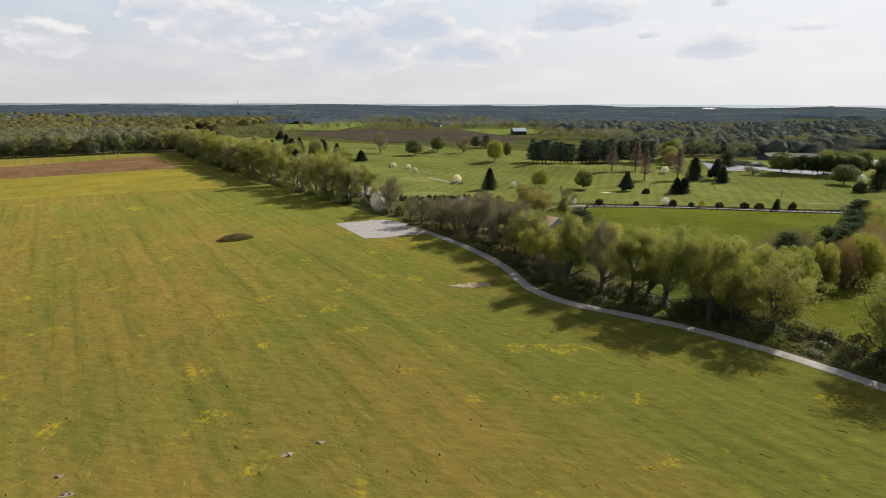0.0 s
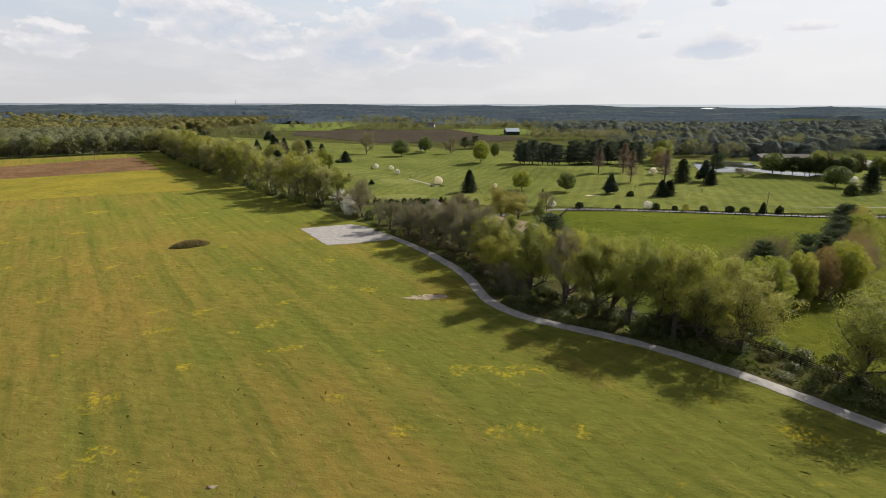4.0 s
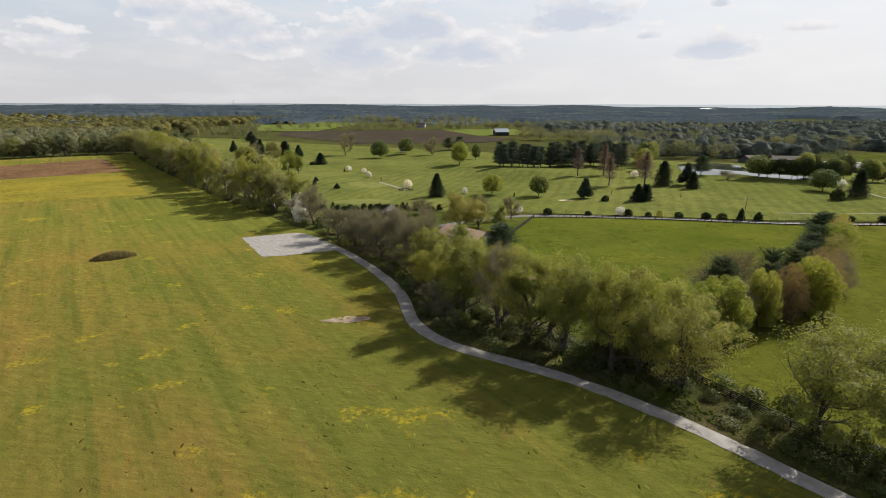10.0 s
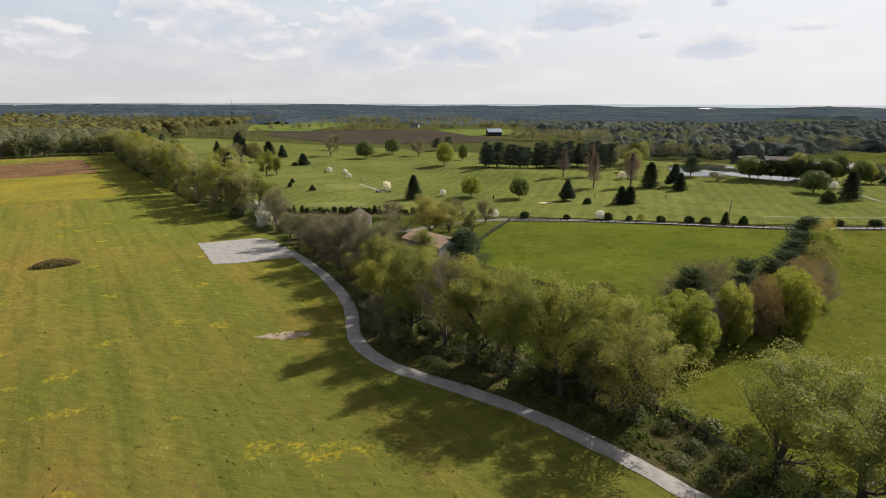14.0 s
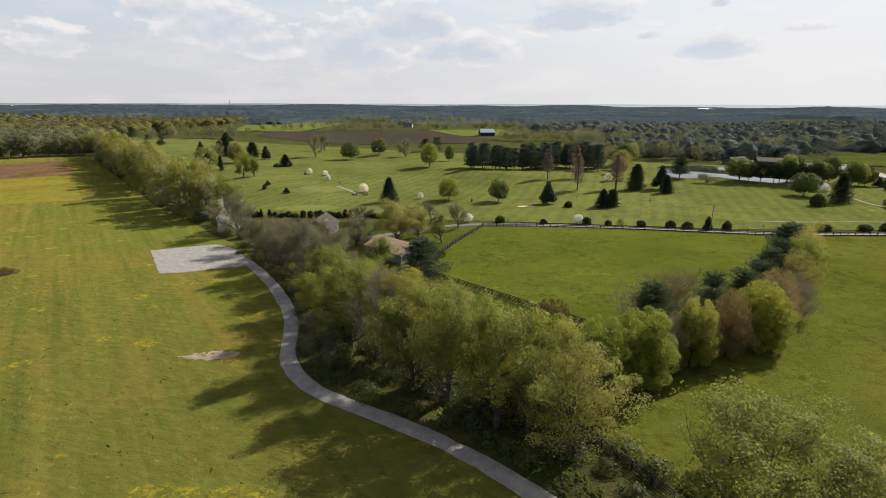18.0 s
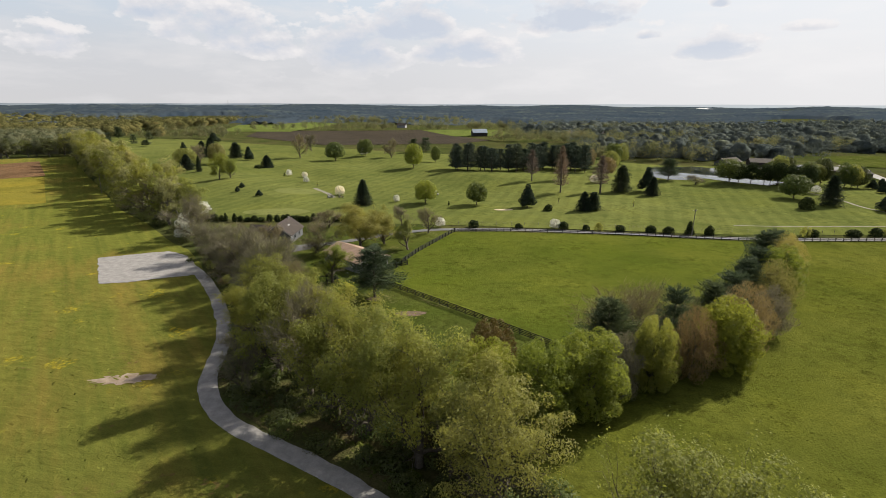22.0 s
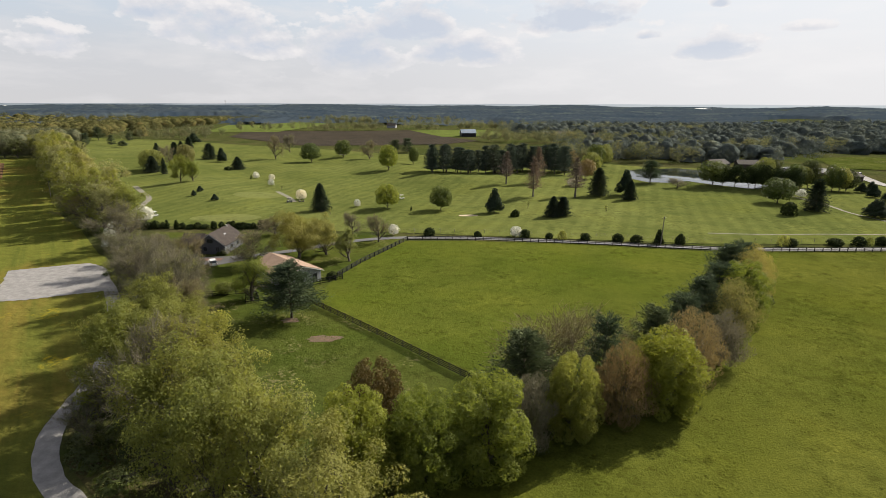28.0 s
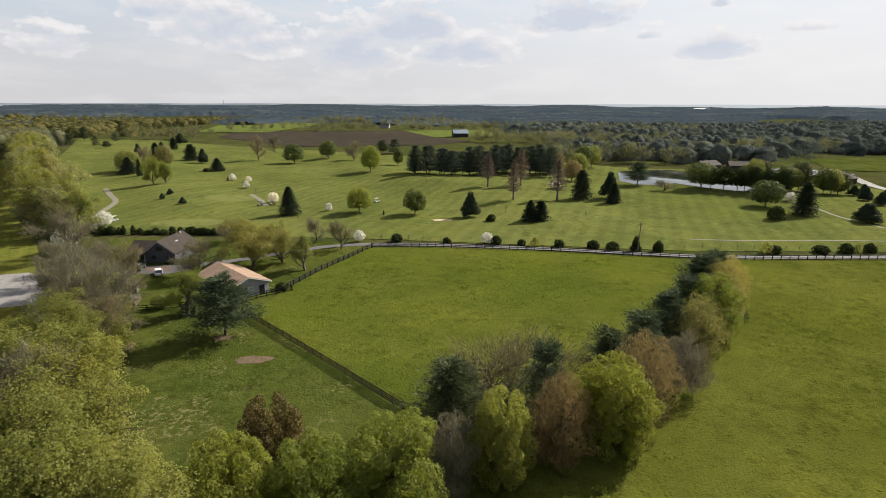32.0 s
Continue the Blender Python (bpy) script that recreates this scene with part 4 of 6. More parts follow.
# the row between paddock and pasture
def tree_row():
    g = "trees of the row between paddock and pasture"
    for x, y, h, w in ((61.8, 103.6, 13.0, 9.6), (68.7, 105.0, 12.2, 9.2), (76.2, 108.3, 12.2, 10.6)):
        LIME.plant(x, y, h, w, "full round tree in fresh lime-green leaf", g)
    BUDS.plant(81.8, 112.2, 10.5, 7.0, "greyish budding tree without leaves yet", g, foliage=LEAF_TWIG)
    LIME.plant(87.3, 114.4, 11.6, 7.4, "light lime-green tree in thin new leaf", g, foliage=LEAF_SPRING)
    BUDS.plant(94.5, 117.6, 12.0, 8.6, "russet tree covered in reddish buds", g)
    LIME.plant(101.8, 121.0, 11.9, 10.4, "full tall tree in bright lime-green leaf", g)
    BUDS.plant(107.6, 127.0, 12.8, 10.4, "brownish tree covered in buds", g, foliage=LEAF_TAN)
    BUDS.plant(116.0, 133.5, 9.8, 8.4, "greyish-brown budding tree without leaves", g, foliage=LEAF_TWIG)
    BUDS.plant(123.1, 144.5, 11.3, 10.6, "golden-tan tree with opening buds", g, foliage=LEAF_STRAW)
    LIME.plant(129.8, 153.0, 11.8, 10.2, "yellow-green tree in new leaf", g)
    BUDS.plant(135.2, 160.5, 12.6, 10.4, "golden-tan tree with opening buds", g, foliage=LEAF_STRAW)
    BUDS.plant(140.2, 168.0, 11.2, 10.6, "tan tree with opening buds", g, foliage=LEAF_STRAW)
    for x, y, h, w in ((81.8, 119.5, 12.4, 9.0), (93.6, 123.0, 13.4, 6.6), (104.5, 132.0, 10.5, 8.0), (111.5, 138.5, 10.8, 8.5), (119.0, 147.0, 10.5, 8.5), (126.0, 155.0, 11.0, 8.5), (132.0, 163.0, 12.4, 9.0), (138.5, 170.0, 11.5, 8.0)):
        PINE.plant(x, y, h, w, "dark grey-green pine behind the row", "pines along the paddock edge", "pine_tree")
    VASE.plant(88.5, 128.5, 11.5, 20.0, "wide vase-shaped tree with bare fine branches")
    LIME.plant(63.0, 111.6, 12.3, 8.0, "dark maroon round tree with rusty side", foliage=LEAF_MAROON)
    for i in range(16):
        t = i / 15
        x, y = 84 + 58 * t, 113 + 52 * t
        BRUSH.plant(x + (i % 3 - 1) * 1.5, y - 0.6 + (i % 2) * 1.6, 1.8 + 0.3 * (i % 3), 3.8, "low brush at the foot of the tree row", "brush under the tree row")


def tree_belt():
    rng = random.Random(5)
    g = "trees of the belt along the lane"
    big = [(30.0, 119.5, 17.4, 10.0, 2), (41.5, 107.5, 17.0, 9.5, 1), (46.6, 103.0, 18.6, 10.0, 4), (53.3, 97.0, 18.6, 9.0, 3),
           (25.0, 128.0, 13.0, 9.0, 4), (31.5, 126.0, 15.5, 9.5, 1), (38.5, 117.0, 16.0, 9.5, 3), (45.5, 108.5, 16.5, 9.5, 0), (52.0, 102.5, 15.0, 8.5, 2),
           (22.5, 137.0, 14.0, 8.6, 0), (26.5, 137.0, 12.5, 7.8, 2)]
    for x, y, h, w, k in big:
        AIRY.plant(x, y, h, w * 1.14, "tall spring tree in thin yellow-green leaf", g, which=k)
    BARE.plant(36.6, 113.0, 16.4, 10.5, "tall grey tree with bare forking branches", g)
    CLUMP.plant(62.5, 90.5, 16.6, 13.5, "broad olive-green tree with spreading crown", g)
    CLUMP.plant(57.0, 95.5, 12.5, 9.0, "broad olive-green tree with spreading crown", g)
    CLUMP.plant(74.5, 80.5, 17.0, 15.0, "sparse wide tree leafing out beside the lane", g, which=1, turn=200, foliage=LEAF_SPRING)
    AIRY.plant(81.5, 75.5, 14.0, 10.0, "sparse tree leafing out beside the lane", g, foliage=LEAF_OLIVE, which=3)
    CLUMP.plant(90.0, 64.0, 13.0, 11.0, "broad olive-green tree with spreading crown", g)
    for x, y, h, w in ((21.0, 146.4, 14.6, 10.5), (17.5, 147.5, 13.5, 9.5), (15.4, 155.9, 14.6, 12.0), (8.4, 159.9, 13.4, 11.0), (19.5, 154.0, 13.0, 10.5), (3.6, 167.0, 10.5, 8.5), (13.0, 164.0, 11.0, 10.0), (-1.0, 172.6, 11.6, 10.0), (5.5, 174.0, 11.0, 9.5), (-7.8, 181.3, 10.6, 9.0), (-12.5, 188.5, 8.0, 7.5), (0.5, 181.0, 10.0, 9.0), (23.5, 144.5, 11.5, 8.5), (-4.5, 190.5, 7.5, 7.5)):
        BARE.plant(x, y, h, w, "greyish tree with bare spreading branches", "bare trees beside the lane")
    for x, y, h, w in ((29.0, 131.5, 6.0, 5.5), (20.5, 131.0, 6.0, 5.0), (24.5, 119.5, 7.5, 6.5), (26.5, 113.5, 7.0, 5.0)):
        BARE.plant(x, y, h, w, "small brownish tree with bare twigs", "bare trees beside the lane")
    for x, y, h, w in ((18.5, 157.5, 6.0, 5.5), (25.0, 146.0, 6.5, 5.5)):
        ROUND.plant(x, y, h, w, "small tree in yellow-green leaf", g, foliage=LEAF_SPRING)
    # brush and saplings under the trees
    c = curve_points(LANE[3:], 2.6)
    d = np.gradient(c, axis=0)
    d /= np.linalg.norm(d, axis=1)[:, None]
    for i, (p, q) in enumerate(zip(c, d)):
        for off in ((3.6, 8.0, 13.0) if p[1] < 140 else (3.4, 8.0)):
            o = off + rng.uniform(-1.0, 1.6)
            if rng.random() < (0.22 if off < 5 else 0.0) + (0.42 if p[1] > 138 else 0.0):
                continue
            x, y = p[0] + q[1] * o, p[1] - q[0] * o
            if y > 186:
                continue
            BRUSH.plant(x, y, rng.uniform(0.9, 2.6), rng.uniform(2.6, 5.0), "tangled low brushwood under the belt", "brushwood of the belt", foliage=rng.choice((LEAF_RED, LEAF_BROWN, LEAF_OLIVE, LEAF_BRUSH) if p[1] > 138 else (LEAF_BRUSH, LEAF_BRUSH, LEAF_BRUSH, LEAF_GREEN)))


def hedge_row():
    """The tall hedgerow trees that part hay field and golf course."""
    rng = random.Random(8)
    g = "tall trees of the hedgerow"
    c = curve_points([(-39, 221), (-48, 231), (-67, 250), (-95, 285), (-137, 338), (-180, 392), (-226, 458)], 7.4)
    for i, p in enumerate(c):
        for off in (0.0, 6.5):
            if off and rng.random() < 0.4:
                continue
            x, y = p[0] + off * 0.77 + rng.uniform(-1.6, 1.6), p[1] + off * 0.63 + rng.uniform(-1.6, 1.6)
            near = p[1] < 236
            h = rng.uniform(15.5, 21.5)
            if near and rng.random() < 0.35:
                BARE.plant(x, y, h, rng.uniform(9, 13), "tall hedgerow tree with bare grey branches", g)
            else:
                HEDGE_TREE.plant(x, y, h, rng.uniform(10, 14.5), "tall hedgerow tree in thin olive-green leaf", g, foliage=rng.choice((LEAF_HEDGE, LEAF_HEDGE, LEAF_SPRING)))
        x, y = p[0] - 2.2 + rng.uniform(-0.8, 0.8), p[1] - 1.8
        BRUSH.plant(x, y, rng.uniform(2.0, 4.2), rng.uniform(4.5, 7.0), "leafy undergrowth at the hedgerow's foot", "undergrowth of the hedgerow", foliage=rng.choice((LEAF_BRUSH, LEAF_OLIVE)))
    BLOSSOM.plant(-26.5, 207.5, 7.4, 6.4, "white blossoming tree at the hedgerow", name="blossom_tree")
    BLOSSOM.plant(-25.0, 201.8, 4.4, 5.0, "white blossoming tree at the hedgerow", name="blossom_tree")
    BARE.plant(-20.2, 200.8, 14.6, 13.0, "wide bare tree beside the white blossom")
    for x, y, h, w in ((-29.5, 212.5, 5.0, 5.5), (-22.5, 197.5, 2.6, 4.0), (-17.0, 196.0, 3.6, 5.0), (-33.0, 214.5, 3.4, 5.0)):
        BRUSH.plant(x, y, h, w, "leafy undergrowth at the hedgerow's foot", "undergrowth of the hedgerow", foliage=LEAF_BRUSH)


def golf_trees():
    g = "trees scattered over the golf course"
    def put(kind, label, rows, **kw):
        for x, y, h, w in rows:
            kind.plant(x, y, h, w, label, g, **kw)
    put(SPRUCE, "dark conical spruce on the fairway", [(22.8, 257.3, 11.2, 8.2), (142.9, 297.3, 13.5, 9.7), (156.1, 299.0, 11.8, 8.5), (154.4, 287.8, 9.1, 7.4), (219.6, 261.9, 13.4, 9.2), (90.9, 257.5, 9.7, 7.3)], name="spruce_tree")
    put(ROUND, "round fairway tree in fresh yellow-green leaf", [(48.5, 260.9, 9.8, 10.2), (36.7, 380.0, 15.5, 12.3)], foliage=LEAF_LIME)
    put(ROUND, "round fairway tree in dark green leaf", [(69.9, 259.2, 9.8, 9.3), (-24.1, 432.8, 13.7, 15.1), (209.8, 324.3, 12.4, 16.4), (215.1, 278.8, 11.1, 13.7)])
    put(ROUND, "round fairway tree not yet in full leaf", [(-5.2, 456, 13.2, 13.5), (50.2, 418.2, 11.7, 7.3)], foliage=LEAF_GREEN)
    put(SPRUCE, "wide dark many-stemmed evergreen", [(112.2, 249.2, 7.9, 7.0), (116.0, 249.8, 7.6, 6.6)], name="evergreen_tree")
    put(LARCH, "tall slim larch with pinkish bare twigs", [(110.9, 286.9, 17.7, 7.4), (102.5, 318.3, 16.7, 8.0), (119.6, 325.8, 19.1, 9.0), (130.9, 291.4, 18.3, 9.4)], name="larch_tree")
    put(SHRUB, "dark rounded shrub on the fairway", [(98.1, 249.9, 2.7, 3.8), (202.7, 251.7, 5.1, 5.8), (-66, 388, 2.6, 4.5)])
    put(SPRUCE, "squat dark evergreen on the fairway", [(235.0, 250.3, 7.1, 10.1), (-104.4, 370.9, 9.9, 10.6), (-102.1, 444.8, 12.1, 11.1), (-87.2, 430.7, 10.1, 8), (-61.7, 393.5, 8.5, 9.6), (-157.8, 530.9, 10.8, 8), (-182.6, 594.1, 10.5, 12.5), (-92.5, 361.5, 9.9, 3.8)], name="evergreen_tree")
    put(PINE, "dark pine at the golf course's far end", [(-299, 588, 14.2, 9), (-276, 569, 11.6, 8), (-301, 627, 14.1, 12), (-252, 570, 9.5, 8), (-226, 545, 6, 8.8), (-269, 629, 8, 8.4), (30, 500, 11, 10), (40, 505, 12, 11), (183.6, 340.0, 11.9, 12.6)], name="pine_tree")
    put(SPRUCE, "small young conifer on the fairway", [(-40.5, 286.5, 2.6, 2.7), (-42, 296.2, 2.6, 3.1), (-26.9, 276.5, 2.7, 3.3), (276.2, 320.6, 4.4, 4), (273.6, 307.6, 5, 5.4), (267.5, 292.8, 6, 6.5), (263.9, 279.8, 5.6, 6.0), (279, 296, 5, 5), (281, 311, 5, 5)], name="young_conifer", which=2)
    put(GOLD, "yellow-green willow-like tree on the fairway", [(-64.1, 323.2, 14.3, 9.3), (-59.5, 326.9, 12.2, 7)], foliage=LEAF_LIME)
    put(BARE, "bare grey tree on the golf course", [(-53.8, 446.5, 17.7, 10.3), (-58.0, 498.1, 14.6, 10.2), (16.6, 441.4, 14, 11.4), (190.8, 322.1, 5.2, 9.8), (-110, 402, 12, 10)])
    put(BLOSSOM, "small white blossoming tree on the fairway", [(35.9, 265.0, 3.1, 2.9), (-33.2, 345.3, 3.9, 3.9), (-23.2, 341.4, 3.2, 3.6), (-17.5, 322.5, 3.6, 3.3), (7.5, 286.1, 4.6, 5.0), (231.3, 288.1, 3.8, 4.9), (-35.4, 238.7, 5.1, 5.6), (136.5, 322.0, 4.5, 5.0), (-8.5, 470, 5, 7)], name="blossom_tree")
    put(SAPLING, "thin young sapling on the fairway", [(134.1, 255.3, 3.2, 1.3), (105.1, 264.1, 4, 1.3), (-9, 312, 2.6, 1.2), (28, 250, 3, 1)], name="sapling")
    ROUND.plant(-110.0, 381.0, 12.5, 16.0, "broad olive tree beside the hedgerow", g, foliage=LEAF_OLIVE)
    ROUND.plant(-96.0, 396.0, 14.0, 12.0, "golden budding tree on the fairway's edge", g, foliage=LEAF_STRAW)
    put(SPRUCE, "dark conical spruce at the fairway's far edge", [(-128.0, 446.0, 12.0, 8.0), (-150.0, 462.0, 10.0, 7.0), (-120.0, 440.0, 13.0, 8.5)], name="spruce_tree")
    CONESHRUB.plant(58.3, 256.9, 2.0, 0.9, "narrow dark clipped yew", name="yew_shrub")
    CONESHRUB.plant(-36.0, 345.3, 2.2, 1.0, "narrow dark clipped yew", name="yew_shrub")
    rng = random.Random(4)
    for i in range(36):
        x, y = 66 + 76 * (i % 12) / 11 + rng.uniform(-2.5, 2.5), 362 + 9 * (i // 12) + rng.uniform(-3, 3) + 5 * math.sin(i % 12)
        GROVE.plant(x, y, rng.uniform(13.5, 17.5), rng.uniform(7.5, 10.5), "tall dark pine of the grove", "pines of the grove on the golf course", "pine_tree")
    for x, y, h, w, f in ((148, 382, 14, 12, LEAF_TAN), (160, 372, 13, 12, LEAF_OLIVE), (128, 384, 13, 10, LEAF_GOLD), (168, 392, 15, 12, LEAF_GREEN), (176, 402, 14, 12, LEAF_OLIVE), (150, 345, 11, 10, LEAF_TAN)):
        ROUND.plant(x, y, h, w, "round tree beside the pine grove", g, foliage=f)
    for x, y, h in ((213, 321, 10), (217.5, 317.5, 11), (222, 313.5, 10.5), (226.5, 309, 11.5), (231, 304.5, 10.5), (236, 301, 11)):
        ROUND.plant(x, y, h, 8.5, "dark tree on the pond's near bank", "trees on the pond's bank", foliage=LEAF_BOX)
    for i in range(9):
        ROUND.plant(228 + 5.0 * i, 318 - 2.0 * i + (i % 3) * 4, 11 + (i * 7 % 4), 10, "tree along the pond's bank", "trees on the pond's bank", foliage=(LEAF_GREEN, LEAF_OLIVE, LEAF_BRUSH)[i % 3])


def yard_trees():
    BARE.plant(11.5, 172.5, 12.0, 9.5, "grey tree with bare branches beside the shed")
    PINE.plant(41.0, 152.3, 11.2, 11.6, "single grey-green pine on the lawn", name="pine_tree", which=0, turn=20)
    GOLD.plant(31.4, 193.6, 13.4, 14.2, "golden flowering tree above the drive", which=0)
    GOLD.plant(38.3, 196.7, 12.0, 8.8, "olive-gold tree above the drive", which=1)
    AIRY.plant(45.7, 190.5, 9.3, 7.0, "small tree in thin yellow-green leaf", foliage=LEAF_OLIVE)
    BARE.plant(51.1, 210.7, 8.6, 6.4, "small bare grey tree by the road")
    BARE.plant(41.6, 220.2, 7.3, 6.0, "small bare grey tree by the road")
    BLOSSOM.plant(55.0, 219.0, 3.7, 3.8, "white blossoming tree by the road", name="blossom_tree")
    BARE.plant(20.1, 187.0, 9.0, 11.0, "reddish-grey bare tree before the house")
    AIRY.plant(29.8, 161.6, 9.8, 9.0, "light green tree in thin leaf inside a wooden guard", which=1, foliage=LEAF_LIME)
    guard = thing("tree_guard", "dark wooden rail guard round the yard tree's foot", "tree guard", pose(29.8, 161.6, 0.04, 0, 0, 20))
    for i in range(4):
        a = math.radians(90 * i)
        part("post", box(0.12, 0.12, 1.25, 1.3 * math.cos(a) - 1.3 * math.sin(a), 1.3 * math.sin(a) + 1.3 * math.cos(a), 0, 0, 0.01), M_FENCE, guard)
        for z in (0.35, 0.75, 1.1):
            part("rail", box(2.5, 0.05, 0.13, 1.36 * math.sin(a), 1.36 * math.cos(a), z, -90 * i), M_FENCE, guard)
    BARE.plant(17.0, 218.0, 6.5, 9.0, "low bare tree behind the house")
    ROUND.plant(22.5, 165.4, 2.8, 4.2, "loose green bush by the yard fence", foliage=LEAF_OLIVE)
    g = "shrubs along the farm road"
    for x, y, h, w in ((66.5, 219.2, 2.5, 4.2), (81.9, 217.9, 1.8, 2.9), (96.7, 216.3, 2.8, 3.4), (104.3, 215.6, 1.9, 2.7), (115.2, 214.0, 2.2, 3.7), (125.0, 212.8, 2.4, 3.8), (130.2, 211.2, 2.4, 3.9), (142.8, 209.6, 3.2, 3.2), (175.7, 208.0, 2.3, 3.7), (189.4, 208.6, 2.3, 4.5), (196.6, 208.8, 2.8, 4.0), (204.1, 209.5, 2.7, 3.5), (214, 210, 2.5, 4.0), (226, 210, 2.3, 3.6)):
        SHRUB.plant(x, y, h, w, "dark clipped evergreen shrub by the road", g)
    for x, y, h, w in ((108.2, 214.4, 3.1, 3.3), (173.2, 208.0, 3.3, 3.9), (200.5, 209.6, 2.4, 2.6)):
        BRUSH.plant(x, y, h, w, "loose olive shrub by the road", g, foliage=LEAF_OLIVE)
    CONESHRUB.plant(136.5, 209.9, 4.5, 3.3, "cone-shaped evergreen by the pole", g)
    BLOSSOM.plant(94.1, 217.6, 3.5, 4.0, "white blossoming shrub by the road", g, name="blossom_tree")
    rng = random.Random(12)
    x = -36.0
    while x < 22:
        x += rng.uniform(1.5, 3.4)
        tall = rng.random()
        (CONESHRUB if tall > 0.88 else SHRUB).plant(x, 227.4 + rng.uniform(-0.6, 0.6), 1.5 + 1.6 * tall, rng.uniform(2.0, 3.4), "dark evergreen bush of the garden hedge", "bushes behind the house")


def far_woods():
    """Woods that nobody could count: ragged crowns joined into one mesh each."""
    rng = np.random.default_rng(17)

    def domes(name, x, y, h, w, rings, segs, foliage, label, rough=0.16):
        """Rounded ragged crowns, closed and low in count."""
        n = len(x)
        zk = np.concatenate([[0.0], np.linspace(0.40, 0.93, rings - 1)])
        az = np.arange(segs) * 6.283 / segs
        prof = np.sqrt(np.clip(1 - np.clip((zk - 0.35) / 0.66, 0, 1) ** 2, 0.02, 1)) * (0.85 + 0.15 * np.clip(zk / 0.35, 0, 1))
        r = w[:, None, None] / 2 * prof[None, :, None] * (1 + rng.normal(0, rough, (n, rings, segs)))
        a = az[None, None] + rng.uniform(0, 6.28, (n, 1, 1)) + 0.4 * np.arange(rings)[None, :, None]
        zz = land(x, y)[:, None, None] + h[:, None, None] * (zk[None, :, None] + rng.normal(0, 0.035, (n, rings, segs)) * (zk > 0)[None, :, None])
        v = np.stack([x[:, None, None] + r * np.cos(a), y[:, None, None] + r * np.sin(a), zz], 3).reshape(n, rings * segs, 3)
        top = np.stack([x + rng.normal(0, 0.05, n) * w, y, land(x, y) + h], 1)[:, None]
        v = np.concatenate([v, top], 1)
        m = rings * segs + 1
        f = []
        for k in range(rings - 1):
            for i in range(segs):
                p, q = k * segs + i, k * segs + (i + 1) % segs
                f += [(p, q, q + segs), (p, q + segs, p + segs)]
        for i in range(segs):
            f.append(((rings - 1) * segs + i, (rings - 1) * segs + (i + 1) % segs, m - 1))
        f = (np.array(f)[None] + (np.arange(n) * m)[:, None, None]).reshape(-1, 3)
        ob = link_mesh(name, raw_mesh(name, v.reshape(-1, 3), f), foliage, smooth=True)
        tagged(ob, label, "woods", kind="stuff")

    def woods(name, x, y, h, w, per, size, foliage, label, lobes=6, back=slice(None), mass=True):
        """Crowns of several rounded lobes in leaf sprays, over a closed inner mass."""
        n = len(x)
        az = rng.uniform(0, 6.283, (n, lobes))
        rc = rng.uniform(0.12, 0.34, (n, lobes)) * w[:, None]
        zc = h[:, None] * rng.uniform(0.22, 0.82, (n, lobes))
        rb = rng.uniform(0.22, 0.34, (n, lobes)) * w[:, None]
        zc = np.minimum(zc, h[:, None] - rb * 0.8)
        k = rng.integers(0, lobes, (n, per))
        row = np.arange(n)[:, None]
        d = rng.normal(0, 1, (n, per, 3))
        d[..., 2] = np.abs(d[..., 2]) * rng.choice((1, 1, 1, -0.6), (n, per))
        d /= np.linalg.norm(d, axis=2)[..., None]
        c = np.stack([x[:, None] + rc * np.cos(az), y[:, None] + rc * np.sin(az), land(x, y)[:, None] + zc], 2)
        at = c[row, k] + d * rb[row, k][..., None] * rng.uniform(0.86, 1.08, (n, per, 1))
        ob = link_mesh(name, cards_mesh(name, at.reshape(-1, 3), size, rng, d.reshape(-1, 3) * 1.6), foliage)
        tagged(ob, label, "woods", kind="stuff")
        if not mass:
            return
        domes(name + "_mass", x[back], y[back], h[back] * 0.84, w[back] * 1.02, 4, 8, foliage, label, 0.20)

    def deep(x, y, poly, by):
        """Which places lie well inside the outline."""
        p = np.array(poly, float)
        near = np.full(len(x), 1e9)
        for a, b in zip(p, np.roll(p, -1, 0)):
            d = b - a
            t = np.clip(((x - a[0]) * d[0] + (y - a[1]) * d[1]) / (d @ d), 0, 1)
            near = np.minimum(near, np.hypot(x - a[0] - t * d[0], y - a[1] - t * d[1]))
        return near > by

    def scatter(n, poly):
        p = np.array(poly)
        x, y = rng.uniform(p[:, 0].min(), p[:, 0].max(), n * 6), rng.uniform(p[:, 1].min(), p[:, 1].max(), n * 6)
        k = inside(x, y, poly)
        return x[k][:n], y[k][:n]
    edge = curve_points([(-228, 457), (-262, 436), (-300, 407), (-360, 371), (-430, 335)], 7.0)
    for i, (ex, ey) in enumerate(edge):
        HEDGE_TREE.plant(ex - 2 + 2 * (i % 2), ey + 5 + 3 * (i % 3), 13 + (i * 7 % 5), 10 + (i * 5 % 4), "tree at the edge of the far wood", "trees at the wood's edge", foliage=(LEAF_BRUSH, LEAF_WOODS, LEAF_OLIVE)[i % 3])
    x, y = scatter(950, [(-226, 455), (-262, 436), (-300, 408), (-430, 336), (-640, 270), (-760, 330), (-620, 470), (-420, 600), (-310, 610), (-235, 480)])
    e = np.array(edge)
    far = np.min(np.hypot(x[:, None] - e[None, :, 0], y[:, None] - e[None, :, 1]), axis=1) > 24
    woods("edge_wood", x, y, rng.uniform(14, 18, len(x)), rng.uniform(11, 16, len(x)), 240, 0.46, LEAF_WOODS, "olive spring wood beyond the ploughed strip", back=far)
